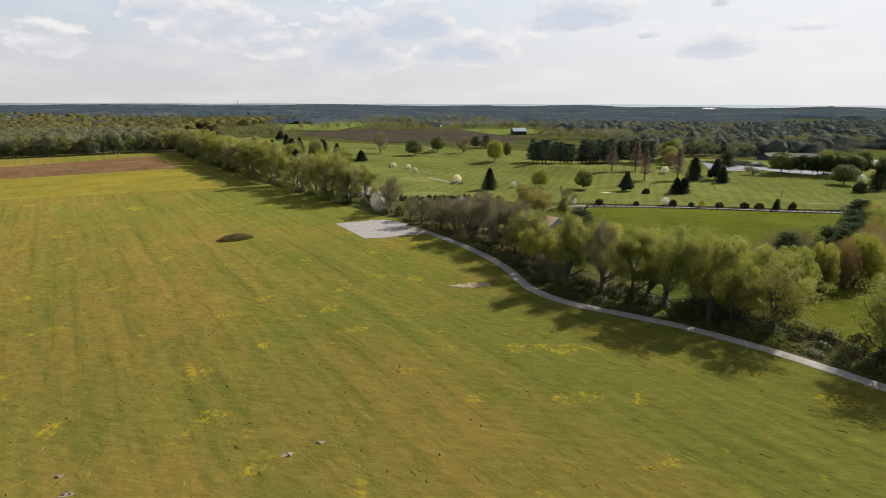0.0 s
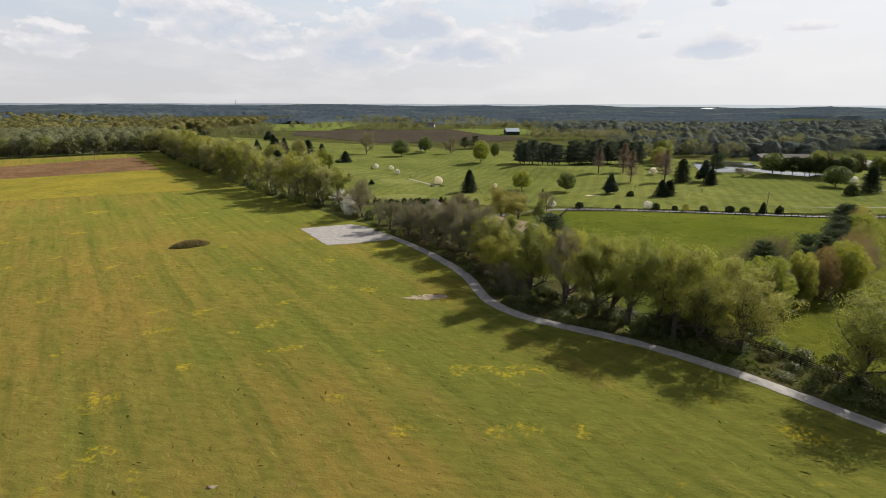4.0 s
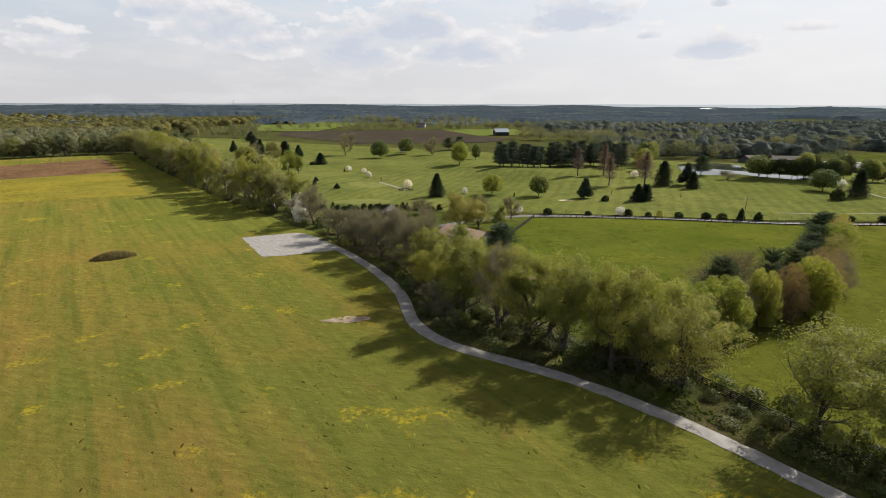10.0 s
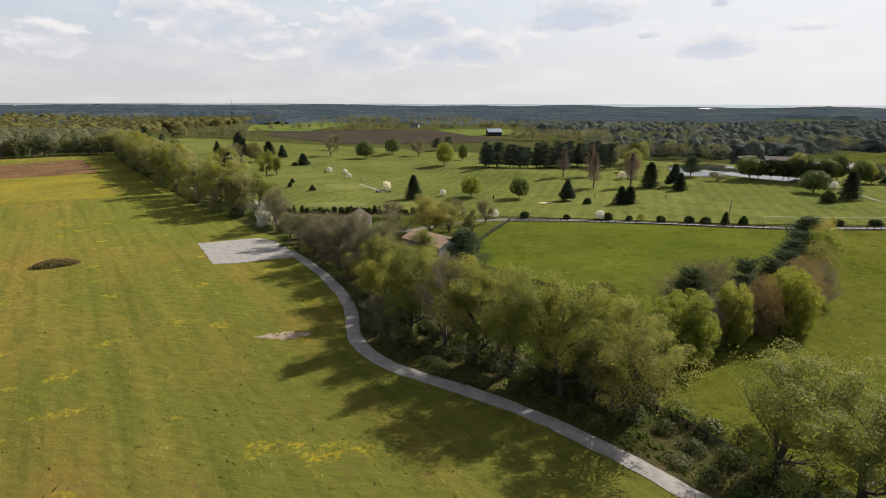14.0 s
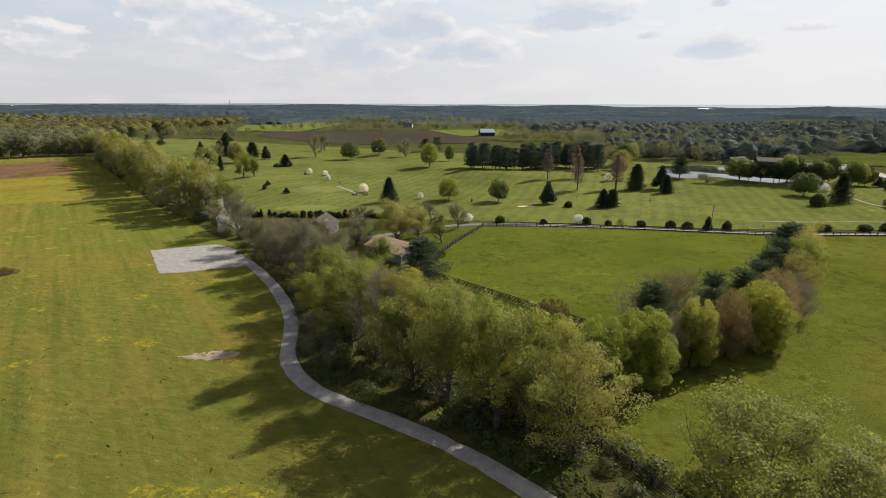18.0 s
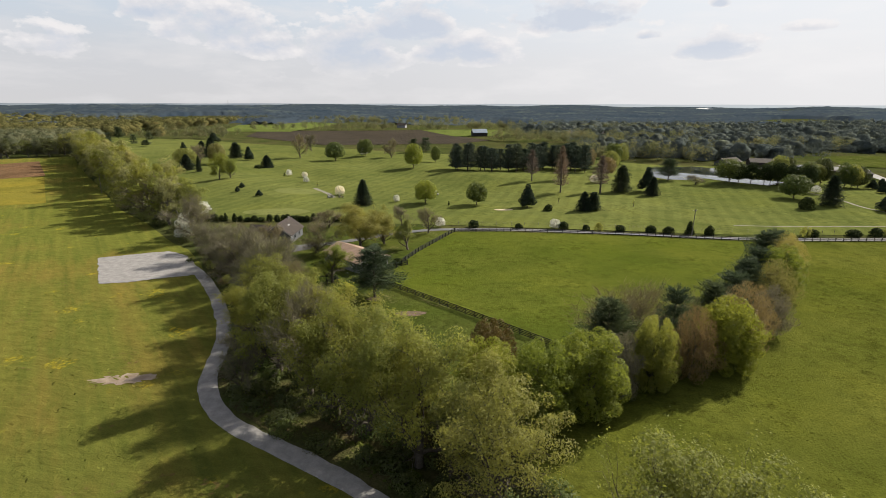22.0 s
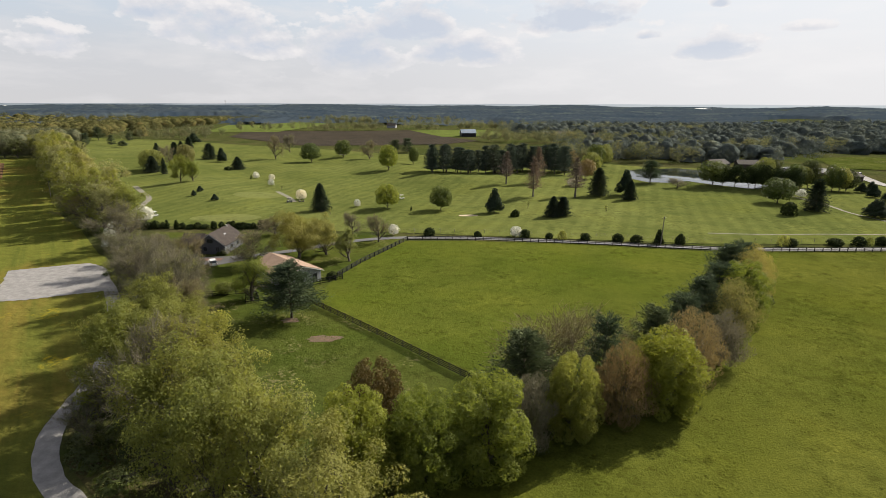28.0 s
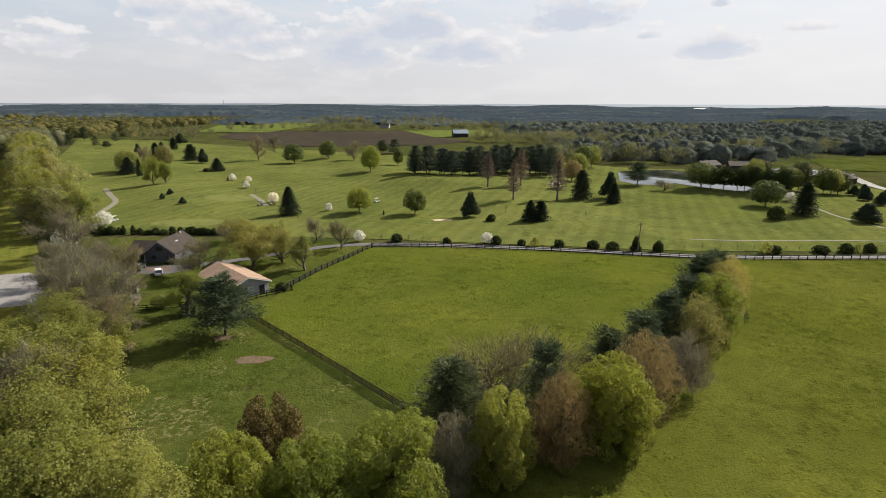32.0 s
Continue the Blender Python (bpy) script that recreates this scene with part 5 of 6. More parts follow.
    out = [(-330, 650), (-250, 690), (-240, 720), (-310, 780), (-320, 980), (-340, 1300), (-1100, 1200), (-1100, 600), (-700, 420), (-430, 600)]
    x, y = scatter(1300, out)
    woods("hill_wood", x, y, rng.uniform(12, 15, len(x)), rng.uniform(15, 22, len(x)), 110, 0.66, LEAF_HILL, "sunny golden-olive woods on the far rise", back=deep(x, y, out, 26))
    # broken tree lines between the far fields
    bx, by = [], []
    for a, b, n in (((-270, 740), (-190, 690), 16), ((-215, 812), (-25, 835), 46), ((5, 850), (60, 858), 16), ((90, 880), (230, 880), 46), ((105, 640), (230, 580), 40), ((150, 640), (330, 600), 60), ((-150, 1010), (140, 985), 60), ((250, 800), (420, 760), 60), ((250, 500), (420, 520), 40), ((160, 450), (250, 440), 30), ((-215, 1140), (100, 1100), 60), ((-300, 650), (-190, 655), 20)):
        t = rng.uniform(0, 1, n)
        bx.append(a[0] + (b[0] - a[0]) * t + rng.normal(0, 5, n))
        by.append(a[1] + (b[1] - a[1]) * t + rng.normal(0, 7, n))
    x, y = np.concatenate(bx), np.concatenate(by)
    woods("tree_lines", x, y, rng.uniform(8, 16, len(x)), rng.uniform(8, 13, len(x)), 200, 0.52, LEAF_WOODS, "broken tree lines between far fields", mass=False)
    out = [(150, 440), (240, 420), (262, 412), (300, 420), (330, 415), (380, 480), (520, 480), (520, 330), (700, 330), (1100, 500), (1100, 1000), (250, 1000), (240, 880), (150, 870), (170, 700), (260, 640), (180, 560)]
    x, y = scatter(2600, out)
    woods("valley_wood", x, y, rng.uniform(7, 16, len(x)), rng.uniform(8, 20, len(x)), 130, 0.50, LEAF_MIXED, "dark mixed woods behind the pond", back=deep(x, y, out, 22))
    # woods out to the horizon: one closed canopy with clearings
    ring = 1000 * (4990 / 1000) ** np.linspace(0, 1, 150)
    ang = np.radians(np.linspace(36, 144, 520))
    A, R = np.meshgrid(ang, ring)
    A = A + rng.normal(0, 0.0006, A.shape)
    X, Y = R * np.cos(A), R * np.sin(A)
    open_land = np.sin(X / 190 + 1.0) * np.sin(Y / 260) + 0.6 * np.sin(X / 83 - Y / 140) > 0.92
    top = 9.0 + 1.2 * np.sin(X / 61 + 2 * np.sin(Y / 97)) + 0.9 * np.sin(Y / 47 + X / 120) + rng.normal(0, 1.3, X.shape)
    start = 1010 + 60 * np.sin(A * 23) + 40 * np.sin(A * 57 + 1)
    top = top * smooth01(R, start, start + 150)
    Z = land(X, Y) + np.where(open_land, -1.0, top - 0.5)
    w = X.shape[1]
    a = (np.arange(149)[:, None] * w + np.arange(w - 1)[None]).ravel()
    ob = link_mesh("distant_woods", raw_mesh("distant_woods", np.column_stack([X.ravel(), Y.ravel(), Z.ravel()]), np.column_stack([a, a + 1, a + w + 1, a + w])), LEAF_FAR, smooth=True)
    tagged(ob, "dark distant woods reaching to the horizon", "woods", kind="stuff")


def horizon_haze():
    """The last pale land under the sky, five kilometres off: painted haze that glows."""
    k = Nodes("hazy_distance")
    sep = k.t.nodes.new("ShaderNodeSeparateXYZ")
    k.put(sep.inputs[0], k.co)
    # the painted haze is paler on the right, where it lies thicker
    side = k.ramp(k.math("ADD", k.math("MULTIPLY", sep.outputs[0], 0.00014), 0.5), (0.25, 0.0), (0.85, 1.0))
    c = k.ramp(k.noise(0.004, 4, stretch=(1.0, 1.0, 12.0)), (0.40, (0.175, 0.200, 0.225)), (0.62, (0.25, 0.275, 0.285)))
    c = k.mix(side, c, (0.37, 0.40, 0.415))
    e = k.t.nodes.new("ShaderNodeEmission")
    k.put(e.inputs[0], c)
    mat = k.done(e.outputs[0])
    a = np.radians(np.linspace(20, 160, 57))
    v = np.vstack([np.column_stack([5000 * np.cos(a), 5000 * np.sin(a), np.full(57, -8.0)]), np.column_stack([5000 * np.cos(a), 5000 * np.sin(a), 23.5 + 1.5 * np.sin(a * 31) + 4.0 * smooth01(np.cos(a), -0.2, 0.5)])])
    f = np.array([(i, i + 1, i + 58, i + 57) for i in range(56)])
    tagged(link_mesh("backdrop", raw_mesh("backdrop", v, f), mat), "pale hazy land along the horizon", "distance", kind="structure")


horizon_haze()
tree_row()
tree_belt()
hedge_row()
golf_trees()
yard_trees()
far_woods()

# ---- fences ----
def board_fence(pts, label, rails=4, height=1.2, gap=2.45, material=None, name="board_fence", start=True):
    """Posts and boards along a line; every post and board is a part."""
    material = material or M_FENCE
    p = np.array(pts, float)
    root = thing(name, label, "fence")
    post_me = None
    meshes = {}
    for a, b in zip(p[:-1], p[1:]):
        ln = float(np.hypot(*(b - a)))
        n = max(1, round(ln / gap))
        ang = math.degrees(math.atan2(b[1] - a[1], b[0] - a[0]))
        key = round(ln / n, 2)
        if key not in meshes:
            bm = box(key, 0.045, 0.155, 0, 0, 0, 0, 0.006)
            meshes[key] = bpy.data.meshes.new("rail")
            bm.to_mesh(meshes[key])
            bm.free()
            meshes[key].materials.append(material)
        if post_me is None:
            bm = box(0.17, 0.17, height + 0.14, 0, 0, -0.02, 0, 0.012)
            post_me = bpy.data.meshes.new("post")
            bm.to_mesh(post_me)
            bm.free()
            post_me.materials.append(material)
        for i in range(n + 1):
            q = a + (b - a) * i / n
            z = float(land(*q)) + 0.04
            o = new("post", post_me)
            o.parent, o.matrix_basis = root, pose(q[0], q[1], z, 0, 0, ang)
            if i < n:
                m = a + (b - a) * (i + 0.5) / n
                side = np.array([-(b - a)[1], (b - a)[0]]) / ln * 0.095
                for j in range(rails):
                    o = new("rail", meshes[key])
                    o.parent = root
                    o.matrix_basis = pose(m[0] + side[0], m[1] + side[1], z + 0.18 + j * (height - 0.26) / max(1, rails - 1), 0, random.uniform(-0.5, 0.5), ang)
    return root


board_fence([(75.4, 128.4), (68.6, 135.1), (62.4, 141.3), (55.3, 148.2), (44.5, 158.6), (41.8, 161.4)], "black four-board fence between lawn and paddock")
board_fence([(45.1, 177.5), (49.0, 188.5), (59.7, 212.3)], "black board fence along the drive side of the paddock")
board_fence([(59.9, 212.5), (78.5, 213.0), (112.0, 209.0), (148.5, 202.4), (166, 201.2), (205, 202), (262, 203.4)], "black board fence along the farm road", 3)
board_fence([(62, 100.5), (66.0, 92.5), (68.4, 88.6), (71.2, 83.6), (78, 72), (86, 60), (100, 42), (118, 18)], "black board fence between lane and pasture", 4)
board_fence([(15.6, 162.6), (27.5, 165.4), (30.2, 163.6)], "black board fence across the yard", 3)
board_fence([(38.9, 168.8), (40.3, 170.6), (43.9, 173.4), (46.6, 175.8), (45.6, 178)], "dark corral fence at the barn's corner", 3, 1.3, 2.0, name="corral_fence")


def wire_fence():
    root = thing("wire_fence", "thin post-and-wire fence behind the shrubs", "fence")
    a = curve_points([(57, 223), (80, 222.5), (115, 218.5), (147, 213.5), (177, 212), (205, 212.5), (262, 213)], 4.6)
    bm = tube(0.06, 0.05, 1.35, 0, 0, -0.1, 6)
    me = bpy.data.meshes.new("post")
    bm.to_mesh(me)
    bm.free()
    me.materials.append(M_POSTGREY)
    segs = []
    for i, p in enumerate(a):
        z = float(land(*p)) + 0.08
        o = new("post", me)
        o.parent, o.matrix_basis = root, pose(p[0], p[1], z, (i * 37 % 5) - 2, (i * 53 % 5) - 2, i * 40)
        if i:
            q = a[i - 1]
            for hgt in (0.5, 0.85, 1.2):
                segs.append((np.array([q[0], q[1], float(land(*q)) + 0.08 + hgt]), np.array([p[0], p[1], z + hgt]), 0.008, 0.008, 3))
    link_mesh("wire", tube_mesh("wire", segs), M_POSTGREY, root)


wire_fence()

# ---- buildings ----
M_ROOFTAN = plain("tan_shingles", (0.26, 0.175, 0.125), (0.33, 0.23, 0.165), 0.5, 0.9, bump=0.3)
M_ROOFBROWN = plain("brown_shingles", (0.034, 0.026, 0.022), (0.050, 0.039, 0.033), 0.6, 0.9, bump=0.3)
M_WALLGREY = plain("grey_siding", (0.070, 0.072, 0.080), (0.098, 0.101, 0.110), 0.4, 0.85, bump=0.1)
M_WALLPALE = plain("pale_block_wall", (0.25, 0.25, 0.265), (0.32, 0.32, 0.33), 0.5, 0.9, bump=0.1)
M_TRIM = plain("white_trim", (0.66, 0.65, 0.62), (0.75, 0.74, 0.71), 1.0, 0.6)
M_DARK = plain("dark_opening", (0.012, 0.012, 0.013), (0.025, 0.024, 0.024), 0.8, 0.6)
M_METALROOF = plain("blue_grey_metal_roof", (0.22, 0.27, 0.33), (0.28, 0.33, 0.39), 0.2, 0.45, 0.3)
M_RUSTROOF = plain("rusty_tin_roof", (0.075, 0.052, 0.037), (0.115, 0.083, 0.060), 0.8, 0.8, bump=0.2)
M_BRICK = plain("chimney_brick", (0.24, 0.225, 0.21), (0.32, 0.30, 0.28), 1.5, 0.9, bump=0.3)
M_REDWALL = plain("dark_brown_boards", (0.036, 0.026, 0.023), (0.052, 0.038, 0.033), 0.6, 0.85)
kit = Nodes("window_glass")
M_GLASS = kit.done(kit.bsdf((0.02, 0.024, 0.028), 0.05, spec=0.8))


def gable_house(name, label, category, x, y, turn, w, ln, eave, ridge, wall, roof, over=0.45, lift=0.0):
    """Gable end towards -y of its own frame; w across the gable, ln along the ridge."""
    root = thing(name, label, category, pose(x, y, float(land(x, y)) + lift, 0, 0, turn))
    bm = bmesh.new()
    prof = [(-w / 2, 0), (w / 2, 0), (w / 2, eave), (0, ridge - 0.06), (-w / 2, eave)]
    a = [bm.verts.new((px, 0, pz)) for px, pz in prof]
    b = [bm.verts.new((px, ln, pz)) for px, pz in prof]
    bm.faces.new(a)
    bm.faces.new(b[::-1])
    for i in range(5):
        j = (i + 1) % 5
        bm.faces.new((a[j], a[i], b[i], b[j]))
    bmesh.ops.recalc_face_normals(bm, faces=bm.faces)
    part("wall", bm, wall, root)
    slope = math.atan2(ridge - eave, w / 2)
    run = (w / 2 + over) / math.cos(slope)
    for s in (-1, 1):
        bm = bmesh.new()
        p = [(0, ridge), (s * math.cos(slope) * run, ridge - math.sin(slope) * run)]
        q = [(p[1][0], p[1][1] + 0.14), (0, ridge + 0.14)]
        vs = [[bm.verts.new((px, yy, pz)) for px, pz in p + q] for yy in (-over, ln + over)]
        bm.faces.new(vs[0])
        bm.faces.new(vs[1][::-1])
        for i in range(4):
            j = (i + 1) % 4
            bm.faces.new((vs[0][j], vs[0][i], vs[1][i], vs[1][j]))
        bmesh.ops.recalc_face_normals(bm, faces=bm.faces)
        part("roof", bm, roof, root)
        bm = bmesh.new()
        f = [bm.verts.new((px, -over - 0.05 + dy, pz + dz)) for dy in (0, 0.05) for (px, pz), dz in ((p[0], 0), (p[1], 0), (p[1], -0.18), (p[0], -0.18))]
        bm.faces.new(f[:4])
        bm.faces.new(f[4:][::-1])
        for i in range(4):
            j = (i + 1) % 4
            bm.faces.new((f[j], f[i], f[4 + i], f[4 + j]))
        bmesh.ops.recalc_face_normals(bm, faces=bm.faces)
        part("fascia", bm, M_TRIM if roof is not M_RUSTROOF else M_POSTGREY, root)
    return root


def fix_window(root, x, z, w, h, y=0.0, side="front", trim=None):
    rz = {"front": 0, "right": 90, "left": -90}[side]
    bm = bmesh.new()
    for sx, sz, ox, oz in ((w + 0.16, 0.09, 0, -0.09), (w + 0.16, 0.09, 0, h), (0.09, h, -w / 2 - 0.04, 0), (0.09, h, w / 2 + 0.04, 0), (0.05, h, 0, 0)):
        box(sx, 0.08, sz, ox, -0.03, oz, bm=bm)
    f = part("window", bm, trim or M_TRIM, root)
    f.matrix_basis = pose(x, y, z, 0, 0, rz)
    part("pane", box(w, 0.03, h, 0, -0.012, 0), M_GLASS, f)


def farmhouse():
    root = gable_house("farmhouse", "grey farmhouse with brown shingle roof and chimney", "house", 6.0, 196.5, -3, 8.2, 11.5, 2.9, 5.9, M_WALLGREY, M_ROOFBROWN)
    fix_window(root, 0.0, 3.4, 1.5, 0.9, trim=M_DARK)
    fix_window(root, -1.6, 1.0, 1.0, 1.1, trim=M_WALLGREY)
    fix_window(root, 1.9, 1.0, 1.0, 1.1, trim=M_WALLGREY)
    fix_window(root, 4.1, 1.0, 1.1, 1.0, 4.0, "right", trim=M_WALLGREY)
    fix_window(root, 4.1, 1.0, 1.1, 1.0, 8.0, "right", trim=M_WALLGREY)
    part("chimney", box(0.5, 0.5, 1.5, 0.3, 9.8, 4.8, 0, 0.03), M_BRICK, root, "pale brick chimney")
    sky = part("skylight", box(0.4, 1.2, 0.08, 0, 0, 0, 0, 0.01), M_WALLPALE, root, "pale framed skylight")
    sky.matrix_basis = pose(1.9, 5.2, 4.72, 0, 36.2, 0)
    # side wing with a lower roof, and the porch before it
    bm = bmesh.new()
    box(6.0, 6.5, 2.7, -7.1, 5.6, 0, bm=bm)
    part("wing_wall", bm, M_WALLGREY, root)
    bm = prism([(-3.6, 2.6), (3.6, 2.6), (0, 4.6)], 6.4)
    bmesh.ops.transform(bm, matrix=pose(-7.1, 5.6, 0, 0, 0, 90), verts=bm.verts)
    part("wing_roof", bm, M_ROOFBROWN, root)
    part("porch_floor", box(5.6, 2.4, 0.25, -6.9, 1.1, 0), M_POSTGREY, root)
    bm = bmesh.new()
    v = [bm.verts.new(c) for c in ((-10, -0.3, 2.25), (-4.0, -0.3, 2.25), (-4.0, 2.4, 2.75), (-10, 2.4, 2.75))]
    f = bm.faces.new(v)
    bmesh.ops.solidify(bm, geom=[f], thickness=0.12)
    part("porch_roof", bm, M_ROOFBROWN, root)
    for px in (-9.6, -7.8, -6.0, -4.3):
        part("porch_post", box(0.14, 0.14, 2.05, px, 0.0, 0.22), M_TRIM, root)
    part("door", box(1.0, 0.08, 2.05, -6.4, 2.32, 0.25, 0, 0.02), M_DARK, root, "dark front door")
    for dx, dy, s in ((-8.5, -1.4, 1.5), (-6.3, -1.7, 1.2), (-4.6, -1.5, 1.3), (2.5, -1.2, 1.2), (3.8, -0.9, 1.4)):
        SHRUB.plant(6.0 + dx, 196.5 + dy, s, s * 1.25, "dark foundation shrub before the house", "foundation shrubs")


def barn():
    root = gable_house("barn", "low pale barn with tan shingle roof", "barn", 38.3, 171.7, 45.7, 9.6, 15.0, 2.8, 4.6, M_WALLPALE, M_ROOFTAN, 0.5)
    part("door", box(1.6, 0.10, 2.15, -1.0, -0.03, 0.02, 0, 0.02), M_DARK, root, "dark stable door")
    part("door", box(1.2, 0.10, 2.1, 3.1, -0.03, 0.02, 0, 0.02), M_DARK, root, "dark stable door")
    for i in range(4):
        fix_window(root, 4.8, 1.2, 1.0, 0.8, 2.5 + 3.4 * i, "right")
        fix_window(root, -4.8, 1.2, 1.0, 0.8, 2.5 + 3.4 * i, "left")
    hedge = SHRUB.plant(44.0, 176.6, 1.8, 3.0, "dark evergreen bush at the barn's corner")


def shed():
    root = thing("run_in_shed", "small weathered shed with a rusty lean-to roof", "shed", pose(10.0, 174.2, 0.04, 0, 0, 18))
    for px, py, hh in ((-2.3, -1.3, 1.9), (2.3, -1.3, 1.9), (-2.3, 1.3, 2.4), (2.3, 1.3, 2.4), (0, -1.3, 1.9)):
        part("post", box(0.15, 0.15, hh, px, py, 0), M_POSTGREY, root)
    part("back_wall", box(4.6, 0.10, 2.2, 0, 1.25, 0), M_POSTGREY, root)
    part("side_wall", box(0.10, 2.4, 1.9, -2.25, 0, 0), M_POSTGREY, root)
    part("side_wall", box(0.10, 2.4, 1.9, 2.25, 0, 0), M_POSTGREY, root)
    r = part("roof", box(5.4, 3.6, 0.10, 0, 0, 0, 0, 0.01), M_RUSTROOF, root)
    r.matrix_basis = pose(0, 0, 2.22, 10.5, 0, 0)
    pen = thing("chicken_pen", "low brown wooden pen with a sloping mesh top", "pen", pose(14.6, 167.6, 0.04, 0, 0, 10))
    for s in (-1, 1):
        part("side_panel", box(0.08, 3.4, 1.1, s * 1.5, 0, 0), M_RUSTROOF, pen)
    part("front_panel", box(3.0, 0.08, 1.0, 0, -1.7, 0), M_RUSTROOF, pen)
    part("back_panel", box(3.0, 0.08, 1.3, 0, 1.7, 0), M_RUSTROOF, pen)
    t = part("top", box(3.2, 1.9, 0.06, 0, 0, 0), M_POSTGREY, pen)
    t.matrix_basis = pose(0, 0.85, 1.18, 6, 0, 0)


# ---- vehicles ----
M_CARWHITE = plain("white_car_paint", (0.70, 0.70, 0.70), (0.76, 0.76, 0.76), 0.5, 0.25, spec=0.6)
M_CARDARK = plain("dark_car_paint", (0.03, 0.03, 0.035), (0.05, 0.05, 0.055), 0.5, 0.25, spec=0.6)
M_CARRED = plain("red_car_paint", (0.20, 0.03, 0.03), (0.26, 0.04, 0.04), 0.5, 0.25, spec=0.6)
M_CARGREY = plain("silver_car_paint", (0.34, 0.35, 0.36), (0.42, 0.43, 0.44), 0.5, 0.3, 0.4, spec=0.6)
M_TYRE = plain("tyre_rubber", (0.016, 0.016, 0.016), (0.026, 0.026, 0.026), 2.0, 0.9)
M_RIM = plain("wheel_rim", (0.4, 0.4, 0.4), (0.5, 0.5, 0.5), 2.0, 0.35, 0.8)
M_LAMP = plain("lamp_lens", (0.6, 0.6, 0.56), (0.7, 0.7, 0.66), 2.0, 0.15)
M_TAIL = plain("tail_lens", (0.28, 0.02, 0.02), (0.34, 0.03, 0.03), 2.0, 0.2)
M_SEAT = plain("cart_seat_vinyl", (0.45, 0.42, 0.36), (0.52, 0.49, 0.42), 2.0, 0.6)


def wheel(root, x, y, r, wd):
    t = part("wheel", tube(r, r, wd, x, y, r, 16, "y"), M_TYRE, root)
    part("rim", tube(r * 0.6, r * 0.6, wd + 0.02, x, y, r, 12, "y"), M_RIM, t)


def car(x, y, turn, paint, label, tall=0.0, lift=0.14, group=""):
    root = thing("car", label, "car", pose(x, y, float(land(x, y)) + lift, 0, 0, turn), group)
    h = tall
    bm = prism([(-2.2, 0.32), (2.15, 0.32), (2.25, 0.62), (2.1, 0.86), (1.05, 0.98), (-2.1, 1.02), (-2.25, 0.75)], 1.78)
    bmesh.ops.bevel(bm, geom=bm.edges[:], offset=0.07, segments=2, affect="EDGES")
    part("body", bm, paint, root, smooth=False)
    bm = prism([(1.0, 0.97), (0.35, 1.45 + h), (-1.75, 1.48 + h), (-2.15, 1.0)], 1.56)
    bmesh.ops.bevel(bm, geom=bm.edges[:], offset=0.08, segments=2, affect="EDGES")
    cab = part("cabin", bm, M_GLASS, root)
    part("roof", box(1.95, 1.42, 0.07, -0.7, 0, 1.44 + h, 0, 0.03), paint, root)
    for sx in (-1.38, 1.42):
        for sy in (-0.82, 0.82):
            wheel(root, sx, sy, 0.33, 0.2)
    for sy in (-0.62, 0.62):
        part("headlight", box(0.06, 0.34, 0.14, 2.22, sy, 0.62, 0, 0.02), M_LAMP, root)
        part("tail_light", box(0.06, 0.26, 0.18, -2.24, sy, 0.74, 0, 0.02), M_TAIL, root)
    for sy in (-0.98, 0.98):
        part("mirror", box(0.12, 0.18, 0.12, 0.85, sy, 0.98, 0, 0.02), paint, root)
    return root


def golf_cart(x, y, turn, paint, tone):
    root = thing("golf_cart", tone + " golf cart with a canopy roof", "golf cart", pose(x, y, float(land(x, y)) + 0.12, 0, 0, turn), "golf carts")
    bm = prism([(-1.15, 0.3), (1.15, 0.3), (1.2, 0.6), (0.75, 0.85), (0.55, 0.42), (-0.25, 0.42), (-0.3, 0.65), (-1.15, 0.68)], 1.15)
    part("body", bm, paint, root)
    part("seat", box(0.5, 1.05, 0.16, -0.45, 0, 0.68, 0, 0.04), M_SEAT, root)
    part("backrest", box(0.12, 1.05, 0.4, -0.72, 0, 0.82, 0, 0.04), M_SEAT, root)
    part("roof", box(1.75, 1.2, 0.07, -0.1, 0, 1.78, 0, 0.03), paint, root)
    for px in (-0.85, 0.65):
        for py in (-0.52, 0.52):
            part("roof_post", box(0.04, 0.04, 1.18, px, py, 0.62), M_TYRE, root)
    for sx in (-0.78, 0.82):
        for sy in (-0.5, 0.5):
            wheel(root, sx, sy, 0.23, 0.18)


def utility_pole(x, y, h, label):
    root = thing("utility_pole", label, "pole", pose(x, y, float(land(x, y)), 0.6, 0.8, 20))
    part("shaft", tube(0.15, 0.10, h, 0, 0, -0.1, 10), M_POSTGREY, root)
    part("crossarm", box(1.6, 0.1, 0.12, 0, 0.1, h - 0.7), M_POSTGREY, root)
    for px in (-0.7, 0.0, 0.7):
        part("insulator", tube(0.05, 0.04, 0.18, px, 0.1, h - 0.58, 8), M_TRIM, root)


farmhouse()
barn()
shed()
car(10.7, 186.4, 121, M_CARWHITE, "white car parked on the driveway court", 0.15)
car(3.6, 190.6, 100, M_CARDARK, "dark car parked close to the farmhouse", 0.1)
sheet("brick_patio", [(5.4, 189.6), (11.2, 190.4), (11.0, 192.6), (5.2, 192.0)], 0.15, 2, M_PATIO, "reddish brick patio before the farmhouse", "patio")
for cx, cy, ct in ((52.6, 281.8, 10), (4.8, 277.0, 20), (9.4, 278.6, 15), (-36.5, 246.0, 60), (-37.6, 242.2, 60), (-38.6, 238.4, 60)):
    dim = 276 < cy < 280
    golf_cart(cx, cy, ct, M_CARDARK if dim else M_CARWHITE, "dark" if dim else "white")
paints = (M_CARWHITE, M_CARDARK, M_CARRED, M_CARGREY, M_CARWHITE, M_CARGREY)
